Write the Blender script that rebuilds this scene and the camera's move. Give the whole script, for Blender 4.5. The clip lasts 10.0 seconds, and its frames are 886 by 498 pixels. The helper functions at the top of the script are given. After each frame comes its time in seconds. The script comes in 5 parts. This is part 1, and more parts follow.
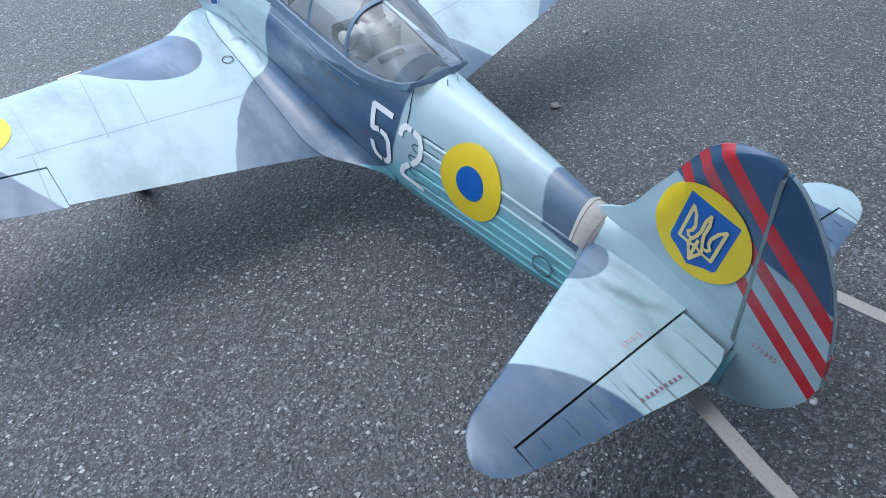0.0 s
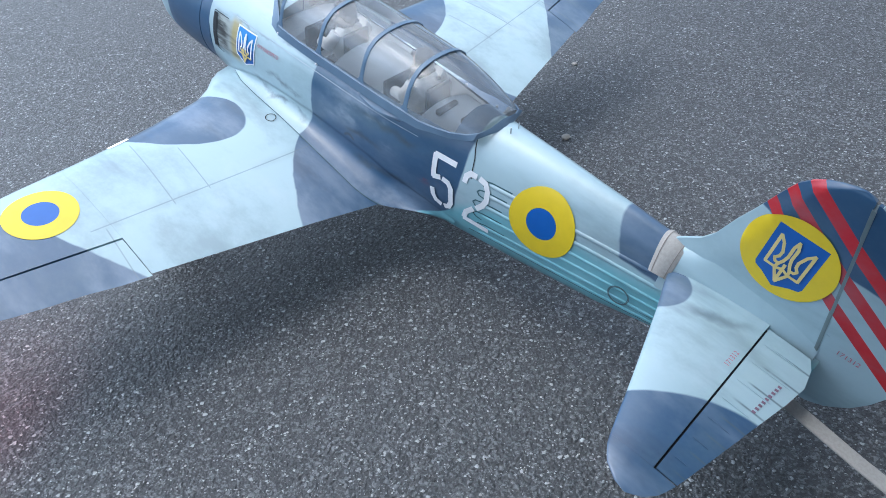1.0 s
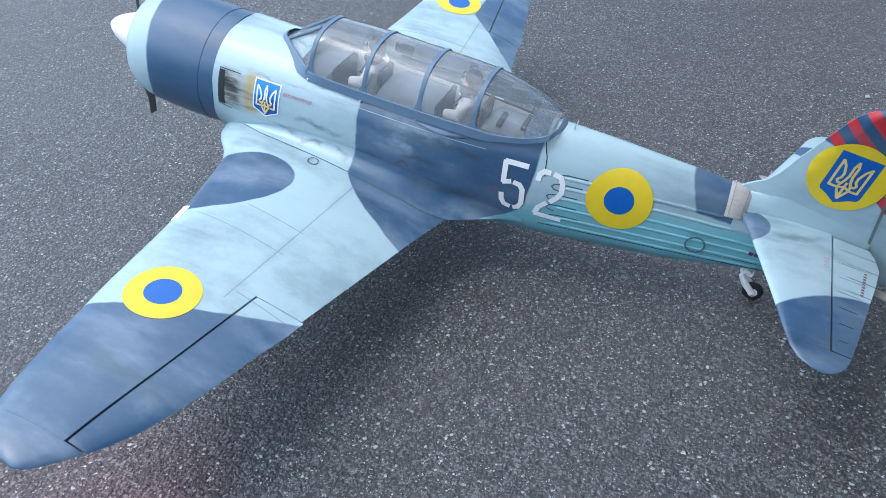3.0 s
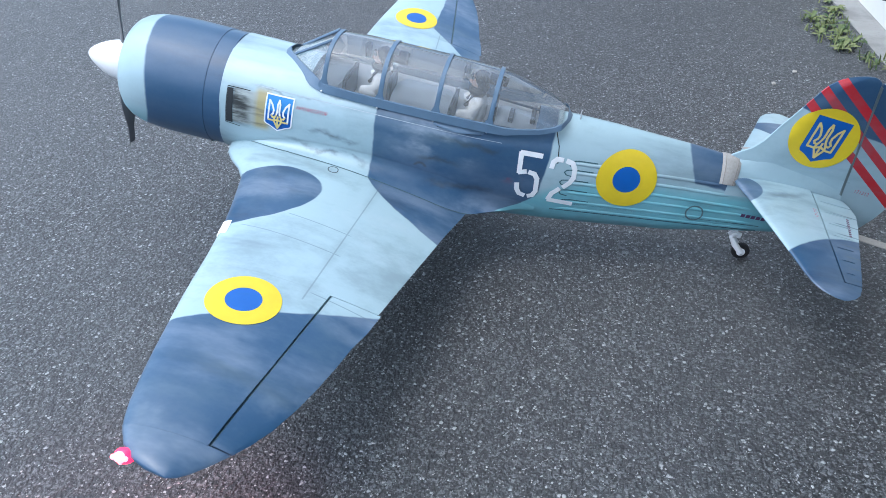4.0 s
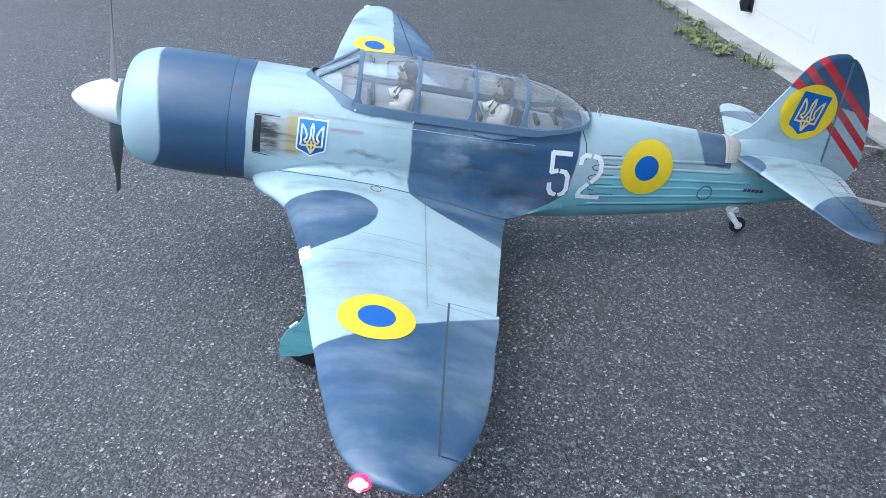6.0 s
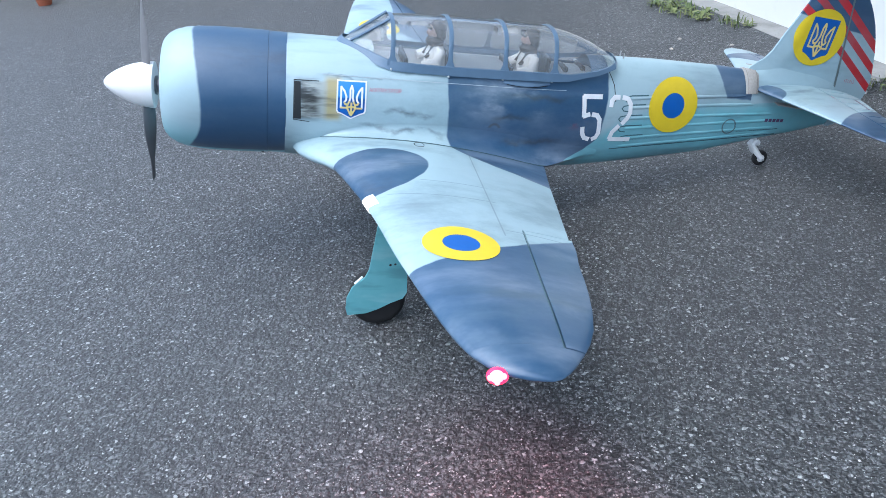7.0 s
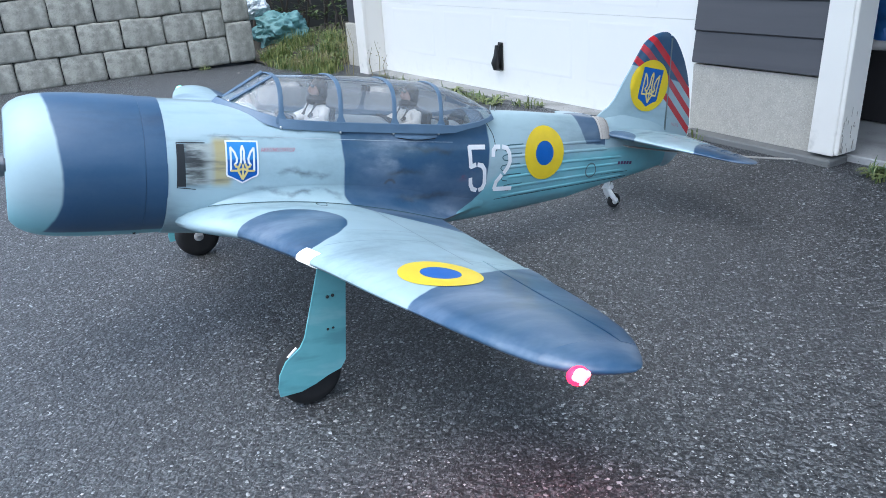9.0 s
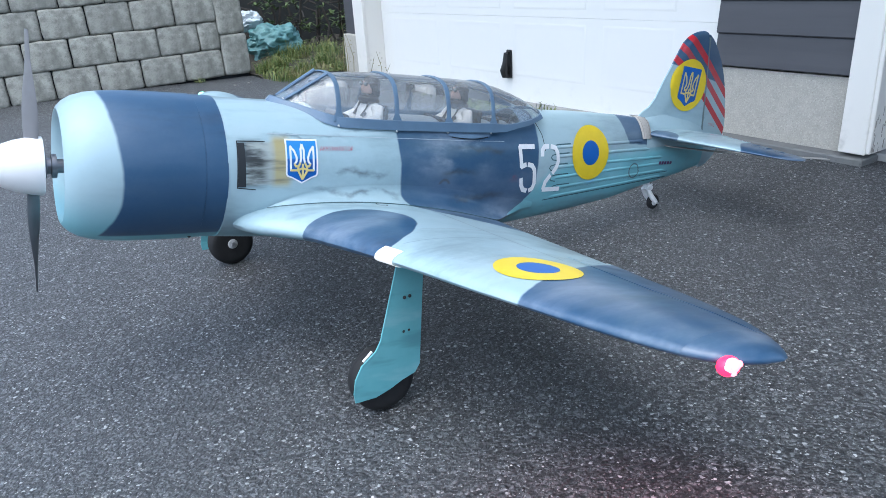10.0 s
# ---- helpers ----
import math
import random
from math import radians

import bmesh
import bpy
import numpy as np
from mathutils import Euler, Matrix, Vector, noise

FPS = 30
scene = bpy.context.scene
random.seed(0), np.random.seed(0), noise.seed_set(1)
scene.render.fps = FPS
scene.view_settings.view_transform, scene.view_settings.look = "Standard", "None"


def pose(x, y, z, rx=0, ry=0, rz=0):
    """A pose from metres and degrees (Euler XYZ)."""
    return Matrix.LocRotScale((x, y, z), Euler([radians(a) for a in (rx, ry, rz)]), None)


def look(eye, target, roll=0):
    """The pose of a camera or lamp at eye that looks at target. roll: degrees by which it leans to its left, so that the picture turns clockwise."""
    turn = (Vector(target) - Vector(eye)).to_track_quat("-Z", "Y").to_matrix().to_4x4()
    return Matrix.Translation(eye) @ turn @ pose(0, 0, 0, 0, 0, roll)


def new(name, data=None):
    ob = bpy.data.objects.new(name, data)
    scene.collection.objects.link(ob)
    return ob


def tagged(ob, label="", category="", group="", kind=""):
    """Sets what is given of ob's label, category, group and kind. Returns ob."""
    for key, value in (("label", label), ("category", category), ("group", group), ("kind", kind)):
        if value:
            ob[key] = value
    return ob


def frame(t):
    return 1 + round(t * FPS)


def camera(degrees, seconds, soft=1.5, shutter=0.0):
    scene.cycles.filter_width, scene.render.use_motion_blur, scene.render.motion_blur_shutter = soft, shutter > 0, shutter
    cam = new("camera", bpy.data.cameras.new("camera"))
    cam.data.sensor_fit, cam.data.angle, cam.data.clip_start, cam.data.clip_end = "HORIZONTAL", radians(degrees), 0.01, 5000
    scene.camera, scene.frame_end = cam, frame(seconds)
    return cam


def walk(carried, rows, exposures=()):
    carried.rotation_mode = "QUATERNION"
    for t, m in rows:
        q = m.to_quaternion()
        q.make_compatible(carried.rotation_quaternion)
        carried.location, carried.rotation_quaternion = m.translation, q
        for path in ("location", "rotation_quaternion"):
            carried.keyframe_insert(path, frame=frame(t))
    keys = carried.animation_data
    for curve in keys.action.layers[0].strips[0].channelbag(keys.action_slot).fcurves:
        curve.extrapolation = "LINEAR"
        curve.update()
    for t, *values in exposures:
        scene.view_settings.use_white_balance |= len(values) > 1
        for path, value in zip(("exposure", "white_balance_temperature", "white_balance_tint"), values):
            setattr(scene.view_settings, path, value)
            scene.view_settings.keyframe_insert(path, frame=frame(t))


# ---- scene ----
cam = camera(60.7, 10.0, soft=0.75)
PATH = [
    (0, (2.261, -0.772, 1.033), (0.974, 0.114, -0.215), -5.2),
    (0.5, (2.206, -0.926, 1.11), (0.943, 0.027, -0.113), -5.8),
    (1, (2.111, -1.004, 1.145), (0.925, 0.041, -0.081), -5.6),
    (1.5, (1.979, -1.09, 1.183), (0.924, 0.078, -0.051), -7.1),
    (2, (1.853, -1.279, 1.213), (1.012, 0.036, -0.037), -3.2),
    (2.5, (1.746, -1.464, 1.231), (0.959, -0.073, 0.028), -5.4),
    (2.7, (1.688, -1.498, 1.23), (0.921, -0.093, 0.031), -5.6),
    (3.8, (1.31, -1.716, 1.211), (0.931, -0.121, 0.065), -1.5),
    (4, (1.245, -1.779, 1.223), (0.893, -0.176, 0.081), -2.9),
    (4.5, (1.102, -1.883, 1.211), (0.773, -0.261, 0.088), -4.2),
    (5, (0.964, -1.867, 1.174), (0.736, -0.218, 0.064), -3.0),
    (5.2, (0.908, -1.85, 1.172), (0.733, -0.172, 0.097), -2.6),
    (6.3, (0.592, -1.875, 1.134), (0.781, -0.17, 0.106), -2.8),
    (6.5, (0.541, -1.922, 1.081), (0.734, -0.196, 0.089), -4.6),
    (7, (0.448, -1.934, 1.021), (0.657, -0.215, 0.021), -6.3),
    (7.5, (0.382, -1.848, 0.935), (0.781, -0.122, 0.006), -6.5),
    (7.8, (0.356, -1.794, 0.878), (0.919, -0.097, -0.018), -6.1),
    (8, (0.344, -1.769, 0.868), (1.02, -0.091, 0.015), -5.3),
    (8.5, (0.227, -1.76, 0.849), (1.06, -0.117, 0.07), -4.9),
    (9, (0.095, -1.764, 0.852), (0.965, -0.131, 0.091), -5.1),
    (9.5, (0.002, -1.738, 0.837), (0.898, -0.114, 0.089), -5.5),
    (10, (-0.054, -1.635, 0.819), (0.876, -0.021, 0.090), -5.3),
]
walk(cam, [(t, look(eye, target, roll)) for t, eye, target, roll in PATH], exposures=[(0.0, 0.46, 5780, 5), (2.0, 0.50, 5780, 5), (4.0, 0.55, 5780, 5), (7.5, 0.62, 5780, 5), (10.0, 0.53, 5780, 5)])

# ---- world, sun, exposure ----
world = bpy.data.worlds.new("sky")
scene.world = world
world.use_nodes = True
wt = world.node_tree
wt.nodes.clear()
sky = wt.nodes.new("ShaderNodeTexSky")
sky.sky_type = "NISHITA"
sky.sun_disc = False
sky.sun_elevation, sky.sun_rotation = radians(72), radians(238)
sky.air_density, sky.dust_density, sky.ozone_density = 1.0, 3.0, 1.0
wbg = wt.nodes.new("ShaderNodeBackground")
wbg.inputs["Strength"].default_value = 0.235
wout = wt.nodes.new("ShaderNodeOutputWorld")
# thin broken cloud: the sky's own light, brighter and greyer where cloud is thick
wco, wno, wmr, wsat, wmul = (wt.nodes.new(k) for k in ("ShaderNodeTexCoord", "ShaderNodeTexNoise", "ShaderNodeMapRange", "ShaderNodeHueSaturation", "ShaderNodeMix"))
wno.inputs["Scale"].default_value, wno.inputs["Detail"].default_value, wno.inputs["Roughness"].default_value = 2.6, 7.0, 0.58
wmr.interpolation_type = "SMOOTHSTEP"
wmr.inputs["From Min"].default_value, wmr.inputs["From Max"].default_value = 0.40, 0.64
wmr.inputs["To Min"].default_value, wmr.inputs["To Max"].default_value = 0.62, 1.55
wsat.inputs["Saturation"].default_value = 0.80
wmul.data_type, wmul.blend_type = "RGBA", "MULTIPLY"
wmul.inputs[0].default_value = 1.0
wt.links.new(wco.outputs["Generated"], wno.inputs["Vector"])
wt.links.new(wno.outputs["Fac"], wmr.inputs["Value"])
wt.links.new(sky.outputs[0], wsat.inputs["Color"])
wt.links.new(wsat.outputs[0], wmul.inputs[6])
wt.links.new(wmr.outputs[0], wmul.inputs[7])
wt.links.new(wmul.outputs[2], wbg.inputs["Color"])
wt.links.new(wbg.outputs[0], wout.inputs["Surface"])

sun = new("sun", bpy.data.lights.new("sun", "SUN"))
sun.data.energy, sun.data.angle, sun.data.color = 1.95, radians(100), (1.0, 0.98, 0.96)
sun.matrix_world = look((-1.6, -1.0, 6.0), (0, 0, 0))


# ---- node helpers ----
class Ex:
    """A value in a material's node tree, with ordinary arithmetic."""

    def __init__(self, tree, sock):
        self.t, self.s = tree, sock

    def op(self, kind, *others):
        n = self.t.nodes.new("ShaderNodeMath")
        n.operation = kind
        for i, v in enumerate((self, *others)):
            if isinstance(v, Ex):
                self.t.links.new(v.s, n.inputs[i])
            else:
                n.inputs[i].default_value = v
        return Ex(self.t, n.outputs[0])

    def __add__(self, o): return self.op("ADD", o)
    def __radd__(self, o): return self.op("ADD", o)
    def __sub__(self, o): return self.op("SUBTRACT", o)
    def __rsub__(self, o): return (self * -1.0) + o
    def __mul__(self, o): return self.op("MULTIPLY", o)
    def __rmul__(self, o): return self.op("MULTIPLY", o)
    def __truediv__(self, o): return self.op("DIVIDE", o)
    def abs(self): return self.op("ABSOLUTE")
    def max(self, o): return self.op("MAXIMUM", o)
    def min(self, o): return self.op("MINIMUM", o)
    def pow(self, o): return self.op("POWER", o)
    def sqrt(self): return self.op("SQRT")

    def step(self, a, b):
        """0 below a, 1 above b, smooth between."""
        n = self.t.nodes.new("ShaderNodeMapRange")
        n.interpolation_type = "SMOOTHSTEP"
        flip = a > b
        n.inputs["From Min"].default_value, n.inputs["From Max"].default_value = (b, a) if flip else (a, b)
        n.inputs["To Min"].default_value, n.inputs["To Max"].default_value = (1, 0) if flip else (0, 1)
        self.t.links.new(self.s, n.inputs["Value"])
        return Ex(self.t, n.outputs[0])


class Mat:
    """A principled material with object coordinates at hand."""

    def __init__(self, name, rough=0.5, metal=0.0, coat=0.0):
        self.m = bpy.data.materials.new(name)
        self.m.use_nodes = True
        self.t = self.m.node_tree
        self.b = self.t.nodes["Principled BSDF"]
        self.b.inputs["Roughness"].default_value, self.b.inputs["Metallic"].default_value = rough, metal
        self.b.inputs["Coat Weight"].default_value = coat
        self.c = self.t.nodes.new("ShaderNodeTexCoord").outputs["Object"]
        sep = self.t.nodes.new("ShaderNodeSeparateXYZ")
        self.t.links.new(self.c, sep.inputs[0])
        self.x, self.y, self.z = (Ex(self.t, o) for o in sep.outputs)

    def scaled(self, v, shift=(0, 0, 0)):
        n = self.t.nodes.new("ShaderNodeMapping")
        n.inputs["Scale"].default_value, n.inputs["Location"].default_value = v, shift
        self.t.links.new(self.c, n.inputs["Vector"])
        return n.outputs[0]

    def noise(self, scale, detail=4.0, stretch=(1, 1, 1), rough=0.55, shift=(0, 0, 0)):
        n = self.t.nodes.new("ShaderNodeTexNoise")
        n.inputs["Scale"].default_value, n.inputs["Detail"].default_value, n.inputs["Roughness"].default_value = scale, detail, rough
        self.t.links.new(self.scaled(stretch, shift), n.inputs["Vector"])
        return Ex(self.t, n.outputs["Fac"])

    def cells(self, scale, what="Distance", feature="F1", rnd=1.0):
        n = self.t.nodes.new("ShaderNodeTexVoronoi")
        n.feature = feature
        n.inputs["Scale"].default_value, n.inputs["Randomness"].default_value = scale, rnd
        self.t.links.new(self.c, n.inputs["Vector"])
        return n.outputs[what]

    def mix(self, f, a, b, blend="MIX"):
        n = self.t.nodes.new("ShaderNodeMix")
        n.data_type, n.blend_type = "RGBA", blend
        for v, i in ((f, 0), (a, 6), (b, 7)):
            if isinstance(v, Ex):
                self.t.links.new(v.s, n.inputs[i])
            elif isinstance(v, bpy.types.NodeSocket):
                self.t.links.new(v, n.inputs[i])
            else:
                n.inputs[i].default_value = (*v, 1) if isinstance(v, tuple) else v
        return n.outputs[2]

    def color(self, v):
        if isinstance(v, tuple):
            self.b.inputs["Base Color"].default_value = (*v, 1)
        else:
            self.t.links.new(v, self.b.inputs["Base Color"])
        return self

    def rough(self, ex):
        self.t.links.new(ex.s, self.b.inputs["Roughness"])
        return self

    def bump(self, ex, depth=0.002, strength=0.6):
        n = self.t.nodes.new("ShaderNodeBump")
        n.inputs["Distance"].default_value, n.inputs["Strength"].default_value = depth, strength
        self.t.links.new(ex.s if isinstance(ex, Ex) else ex, n.inputs["Height"])
        self.t.links.new(n.outputs[0], self.b.inputs["Normal"])
        return self

    def pick(self):
        """A random number for each object."""
        return Ex(self.t, self.t.nodes.new("ShaderNodeObjectInfo").outputs["Random"])

    def island(self):
        return Ex(self.t, self.t.nodes.new("ShaderNodeNewGeometry").outputs["Random Per Island"])


def plain(name, col, rough=0.5, metal=0.0, vary=0.12, scale=30.0, bump=0.0):
    m = Mat(name, rough, metal)
    n = m.noise(scale)
    dark = tuple(c * (1 - vary * 2) for c in col)
    lite = tuple(min(1, c * (1 + vary)) for c in col)
    m.color(m.mix(n, dark, lite))
    if bump:
        m.bump(n, bump)
    return m.m


# ---- aircraft paint ----
LIGHT, DARK, TURQ = (0.355, 0.485, 0.535), (0.018, 0.068, 0.150), (0.18, 0.46, 0.525)


def finish(m, base, dark_mask, streaks=True, worn=1.0):
    """Weathering that all of the aircraft's paint shares: sun-bleached clouds, soot streaks and fine speckle; also sky
    sheen painted pale on the dark.
    """
    cloud = m.noise(5.0, 5, (1, 1, 1.6), 0.62, (3, 1, 7))
    cloud2 = m.noise(17.0, 4, (0.6, 1, 1.4), 0.6, (9, 4, 2))
    bleach = cloud.step(0.47, 0.68) * cloud2.step(0.36, 0.66)
    col = m.mix(bleach * (0.24 - dark_mask * 0.08) * worn, base, (0.50, 0.57, 0.63))
    # sky sheen on the dark patches, mixed into their colour as pale mottling
    pale = m.noise(7.0, 5, (0.5, 1.2, 1.2), 0.6, (7, 3, 5))
    col = m.mix(pale.step(0.42, 0.78) * dark_mask * (0.46 * worn), col, (0.30, 0.36, 0.45))
    grime = m.noise(6.0, 5, (0.35, 1.3, 1.6), 0.58, (1, 8, 3))
    if streaks:
        col = m.mix(grime.step(0.52, 0.74) * (0.6 * streaks), col, (0.05, 0.085, 0.11))
        smudge = m.noise(4.6, 6, (0.7, 1, 1), 0.66, (5, 2, 8))
        col = m.mix(smudge.step(0.45, 0.70) * (0.58 * streaks) * (1.0 - dark_mask * 0.6), col, (0.15, 0.215, 0.245))
    smear = m.noise(5.5, 5, (0.45, 1.2, 2.0), 0.62, (11, 6, 2))
    col = m.mix(smear.step(0.56, 0.74) * dark_mask * 0.55, col, (0.012, 0.03, 0.07))
    fine = m.noise(140.0, 3)
    col = m.mix(fine * 0.07, col, (0.2, 0.27, 0.31))
    m.color(col)
    m.rough(cloud2 * 0.22 + 0.27)
    m.b.inputs["Coat Weight"].default_value, m.b.inputs["Coat Roughness"].default_value, m.b.inputs["Coat IOR"].default_value = 0.42, 0.15, 1.55
    m.bump(m.noise(60.0, 4), 0.0006, 0.25)
    return m.m


def wob(m, amount=0.012, scale=9.0, shift=(0, 0, 0)):
    return (m.noise(scale, 3, shift=shift) - 0.5) * (2 * amount)


def fuselage_paint():
    m = Mat("fuselage_paint", 0.35, 0.0, 0.15)
    x, z = m.x + wob(m), m.z + wob(m, shift=(4, 4, 4))
    front = (x - (0.708 - (z - 0.12) * 0.08)).step(-0.003, 0.003)
    low = (-0.02 - z).max(0.0)
    rear = (x + low * low * 14.0 - 1.153).step(0.003, -0.003)
    tail = (x - 1.488 - (0.15 - z) * 0.45).step(-0.003, 0.003) * (z - 0.078).step(-0.003, 0.003) * (x - 1.66).step(0.003, -0.003)
    dark = (front * rear).max(tail)
    belly = x.step(0.95, 1.32) * 0.16 + (x - 1.3).max(0.0) * 0.1 - 0.125
    under = (z - belly).step(0.022, -0.022)
    base = m.mix(under, LIGHT, TURQ)
    base = m.mix(dark, base, DARK)

    def patch(x0, x1, z0, z1, soft=0.02):
        """1 inside a box on the flank, soft at its edges."""
        return (m.x - x0).step(-soft, soft) * (m.x - x1).step(soft, -soft) * (m.z - z0).step(-soft, soft) * (m.z - z1).step(soft, -soft)

    # airbrushed pale clouds on the dark band
    puff = m.noise(11.0, 5, (0.6, 1, 1.3), 0.6, (1, 9, 4))
    base = m.mix(puff.step(0.46, 0.68) * patch(0.76, 0.98, 0.02, 0.10, 0.03) * 0.6, base, (0.36, 0.42, 0.50))
    base = m.mix(puff.step(0.42, 0.66) * patch(0.70, 1.06, -0.17, -0.085, 0.025) * 0.5, base, (0.30, 0.37, 0.47))
    # yellowed heat stain and soot behind the exhaust
    ochre = patch(0.408, 0.446, -0.010, 0.088, 0.010)
    base = m.mix(ochre * 0.8, base, (0.42, 0.32, 0.08))
    pane = patch(0.352, 0.412, -0.008, 0.078, 0.004)
    base = m.mix(pane * 0.6, base, (0.36, 0.35, 0.29))
    soot = m.noise(20, 5, (0.35, 1, 2.4), 0.65, (3, 3, 8)).step(0.32, 0.54) * patch(0.34, 0.392, -0.010, 0.08, 0.012)
    base = m.mix(soot * 0.95, base, (0.010, 0.010, 0.011))
    trail = m.noise(15, 5, (0.30, 1, 2.6), 0.6, (8, 1, 1)).step(0.50, 0.70) * patch(0.37, 0.46, -0.01, 0.08, 0.02)
    base = m.mix(trail * 0.7, base, (0.03, 0.03, 0.03))
    # smoky streaks running aft
    for x0, x1, z0, slope, w, k, sh in ((0.535, 0.67, 0.020, -0.05, 0.013, 0.75, 1), (0.50, 0.70, -0.018, -0.10, 0.008, 0.6, 4), (0.40, 0.56, 0.090, -0.03, 0.006, 0.5, 7),
                                        (0.83, 0.93, 0.012, 0.0, 0.013, 0.85, 2), (0.86, 1.02, 0.068, 0.0, 0.014, 0.8, 5), (0.86, 1.05, -0.055, 0.02, 0.015, 0.7, 9), (0.56, 0.62, 0.104, 0.0, 0.007, 0.5, 3)):
        line = m.z - z0 - (m.x - x0) * slope + (m.noise(13.0, 4, (1, 1, 0.6), 0.6, (sh, 2, 6)) - 0.5) * 0.05
        streak = line.abs().step(w, 0.0) * (m.x - x0).step(-0.02, 0.03) * (m.x - x1).step(0.03, -0.02) * m.noise(26.0, 4, (0.5, 1, 1), 0.6, (sh, sh, 1)).step(0.32, 0.6)
        base = m.mix(streak * k, base, (0.020, 0.030, 0.045))
    p, q = m.x - 0.842, m.z + 0.020
    arc = ((p * p + q * q).sqrt() - 0.014).abs().step(0.006, 0.001) * (m.z + 0.017).step(-0.002, 0.004)
    base = m.mix(arc * 0.85, base, (0.010, 0.012, 0.020))
    rust = patch(1.05, 1.10, -0.012, 0.006, 0.012) * m.noise(30, 4).step(0.4, 0.6)
    base = m.mix(rust * 0.7, base, (0.16, 0.02, 0.05))
    wisp = m.noise(7.0, 5, (0.55, 1, 2.6), 0.6, (2, 5, 5)).step(0.57, 0.78) * (z - 0.03).abs().step(0.12, 0.03)
    base = m.mix(wisp * 0.55, base, (0.035, 0.055, 0.08))
    return finish(m, base, dark, 0.7, 0.6)


def cowl_paint():
    m = Mat("cowl_paint", 0.35, 0.0, 0.2)
    x, z = m.x + wob(m, 0.006), m.z
    edge = 0.120 - z * z * 1.2 - z.min(0.0) * z.min(0.0) * 1.3
    dark = (x - edge).step(-0.004, 0.004) * (z + 0.122).step(-0.003, 0.003)
    base = m.mix(dark, m.mix((z + 0.06).step(0.05, -0.08), LIGHT, (0.19, 0.50, 0.57)), DARK)
    got = finish(m, base, dark, 0.3, 0.18)
    m.b.inputs["Coat Weight"].default_value, m.b.inputs["Coat Roughness"].default_value = 0.15, 0.34
    return got


def wing_paint():
    m = Mat("wing_paint", 0.35, 0.0, 0.15)
    x, y = m.x + wob(m, 0.008), m.y.abs() + wob(m, 0.008, shift=(6, 1, 2))
    d = x - 0.707
    tip = (y - 0.755 + d * 0.475).step(-0.003, 0.003)
    other = (x - 0.700 - (0.72 - y).max(0.0) * 1.1).step(-0.003, 0.003) * (y - 0.4).step(-0.003, 0.003)
    right = m.y.step(-0.01, 0.01)
    tip = tip * (1.0 - right) + other * right
    u, v = (x - 0.478 - (y - 0.36) * -0.12) / 0.158, (y - 0.375 + (x - 0.5) * 0.3) / 0.132
    inner = (u * u + v * v - 1.0).step(0.03, -0.03)
    f = ((x - 0.70).max(0.0) * 4.0).sqrt() * 0.24 + 0.11
    root = (y - f).step(0.003, -0.003) * (x - 0.702).step(-0.003, 0.003)
    dark = tip.max(inner).max(root)
    base = m.mix(dark, LIGHT, DARK)
    # panel lines
    line = (m.x - 0.776 + m.y.abs() * 0.065).abs().step(0.0026, 0.0006) * (m.y.abs() - 0.70).step(0.002, -0.002)
    for yy, a, b in ((0.505, 0.52, 0.75), (0.43, 0.6, 0.75), (0.672, 0.735, 0.885)):
        line = line.max((m.y.abs() - yy - (m.x - a) * 0.1).abs().step(0.0022, 0.0006) * (m.x - a).step(0, 0.01) * (m.x - b).step(0.01, 0))
    halo = (m.x - 0.776 + m.y.abs() * 0.065).abs().step(0.02, 0.0) * (m.y.abs() - 0.70).step(0.02, -0.02) * m.noise(12, 4).step(0.4, 0.7)
    base = m.mix(halo * 0.22, base, (0.12, 0.16, 0.18))
    base = m.mix(line * 0.42, base, (0.06, 0.085, 0.105))
    under = (m.z - (m.y.abs() * 0.105 - 0.125 - (m.x - 0.5) * 0.035)).step(0.004, -0.004)
    base = m.mix(under, base, TURQ)
    return finish(m, base, dark)


def stab_paint():
    m = Mat("stab_paint", 0.35, 0.0, 0.15)
    x, y = m.x + wob(m, 0.004), m.y.abs() + wob(m, 0.004, shift=(2, 2, 2))
    d = 1.9 - x
    tip = (y - 0.20 - d * d * 2.4).step(-0.003, 0.003) * (m.y - 0.375 + d * 0.25).step(0.003, -0.003)
    p, q = x - 1.625, y - 0.075
    knob = (p * p + q * q - 0.0022).step(0.0002, -0.0002)
    dark = tip.max(knob)
    base = m.mix(dark, LIGHT, DARK)
    rib = ((m.y.abs() * 24.0).op("FRACT") - 0.5).abs().step(0.075, 0.0) * (m.x - 1.825).step(0.0, 0.02) * m.noise(20, 3).step(0.25, 0.5)
    smear = (m.y.abs() - 0.085 + (m.x - 1.70) * 0.35 + (m.noise(14, 4, shift=(3, 1, 2)) - 0.5) * 0.05).abs().step(0.016, 0.0) * (m.x - 1.66).step(0.0, 0.05) * (m.x - 1.79).step(0.02, -0.05)
    base = m.mix(smear * 0.55, base, (0.05, 0.08, 0.10))
    base = m.mix(rib * 0.75, base, (0.05, 0.08, 0.10))
    return finish(m, base, dark)


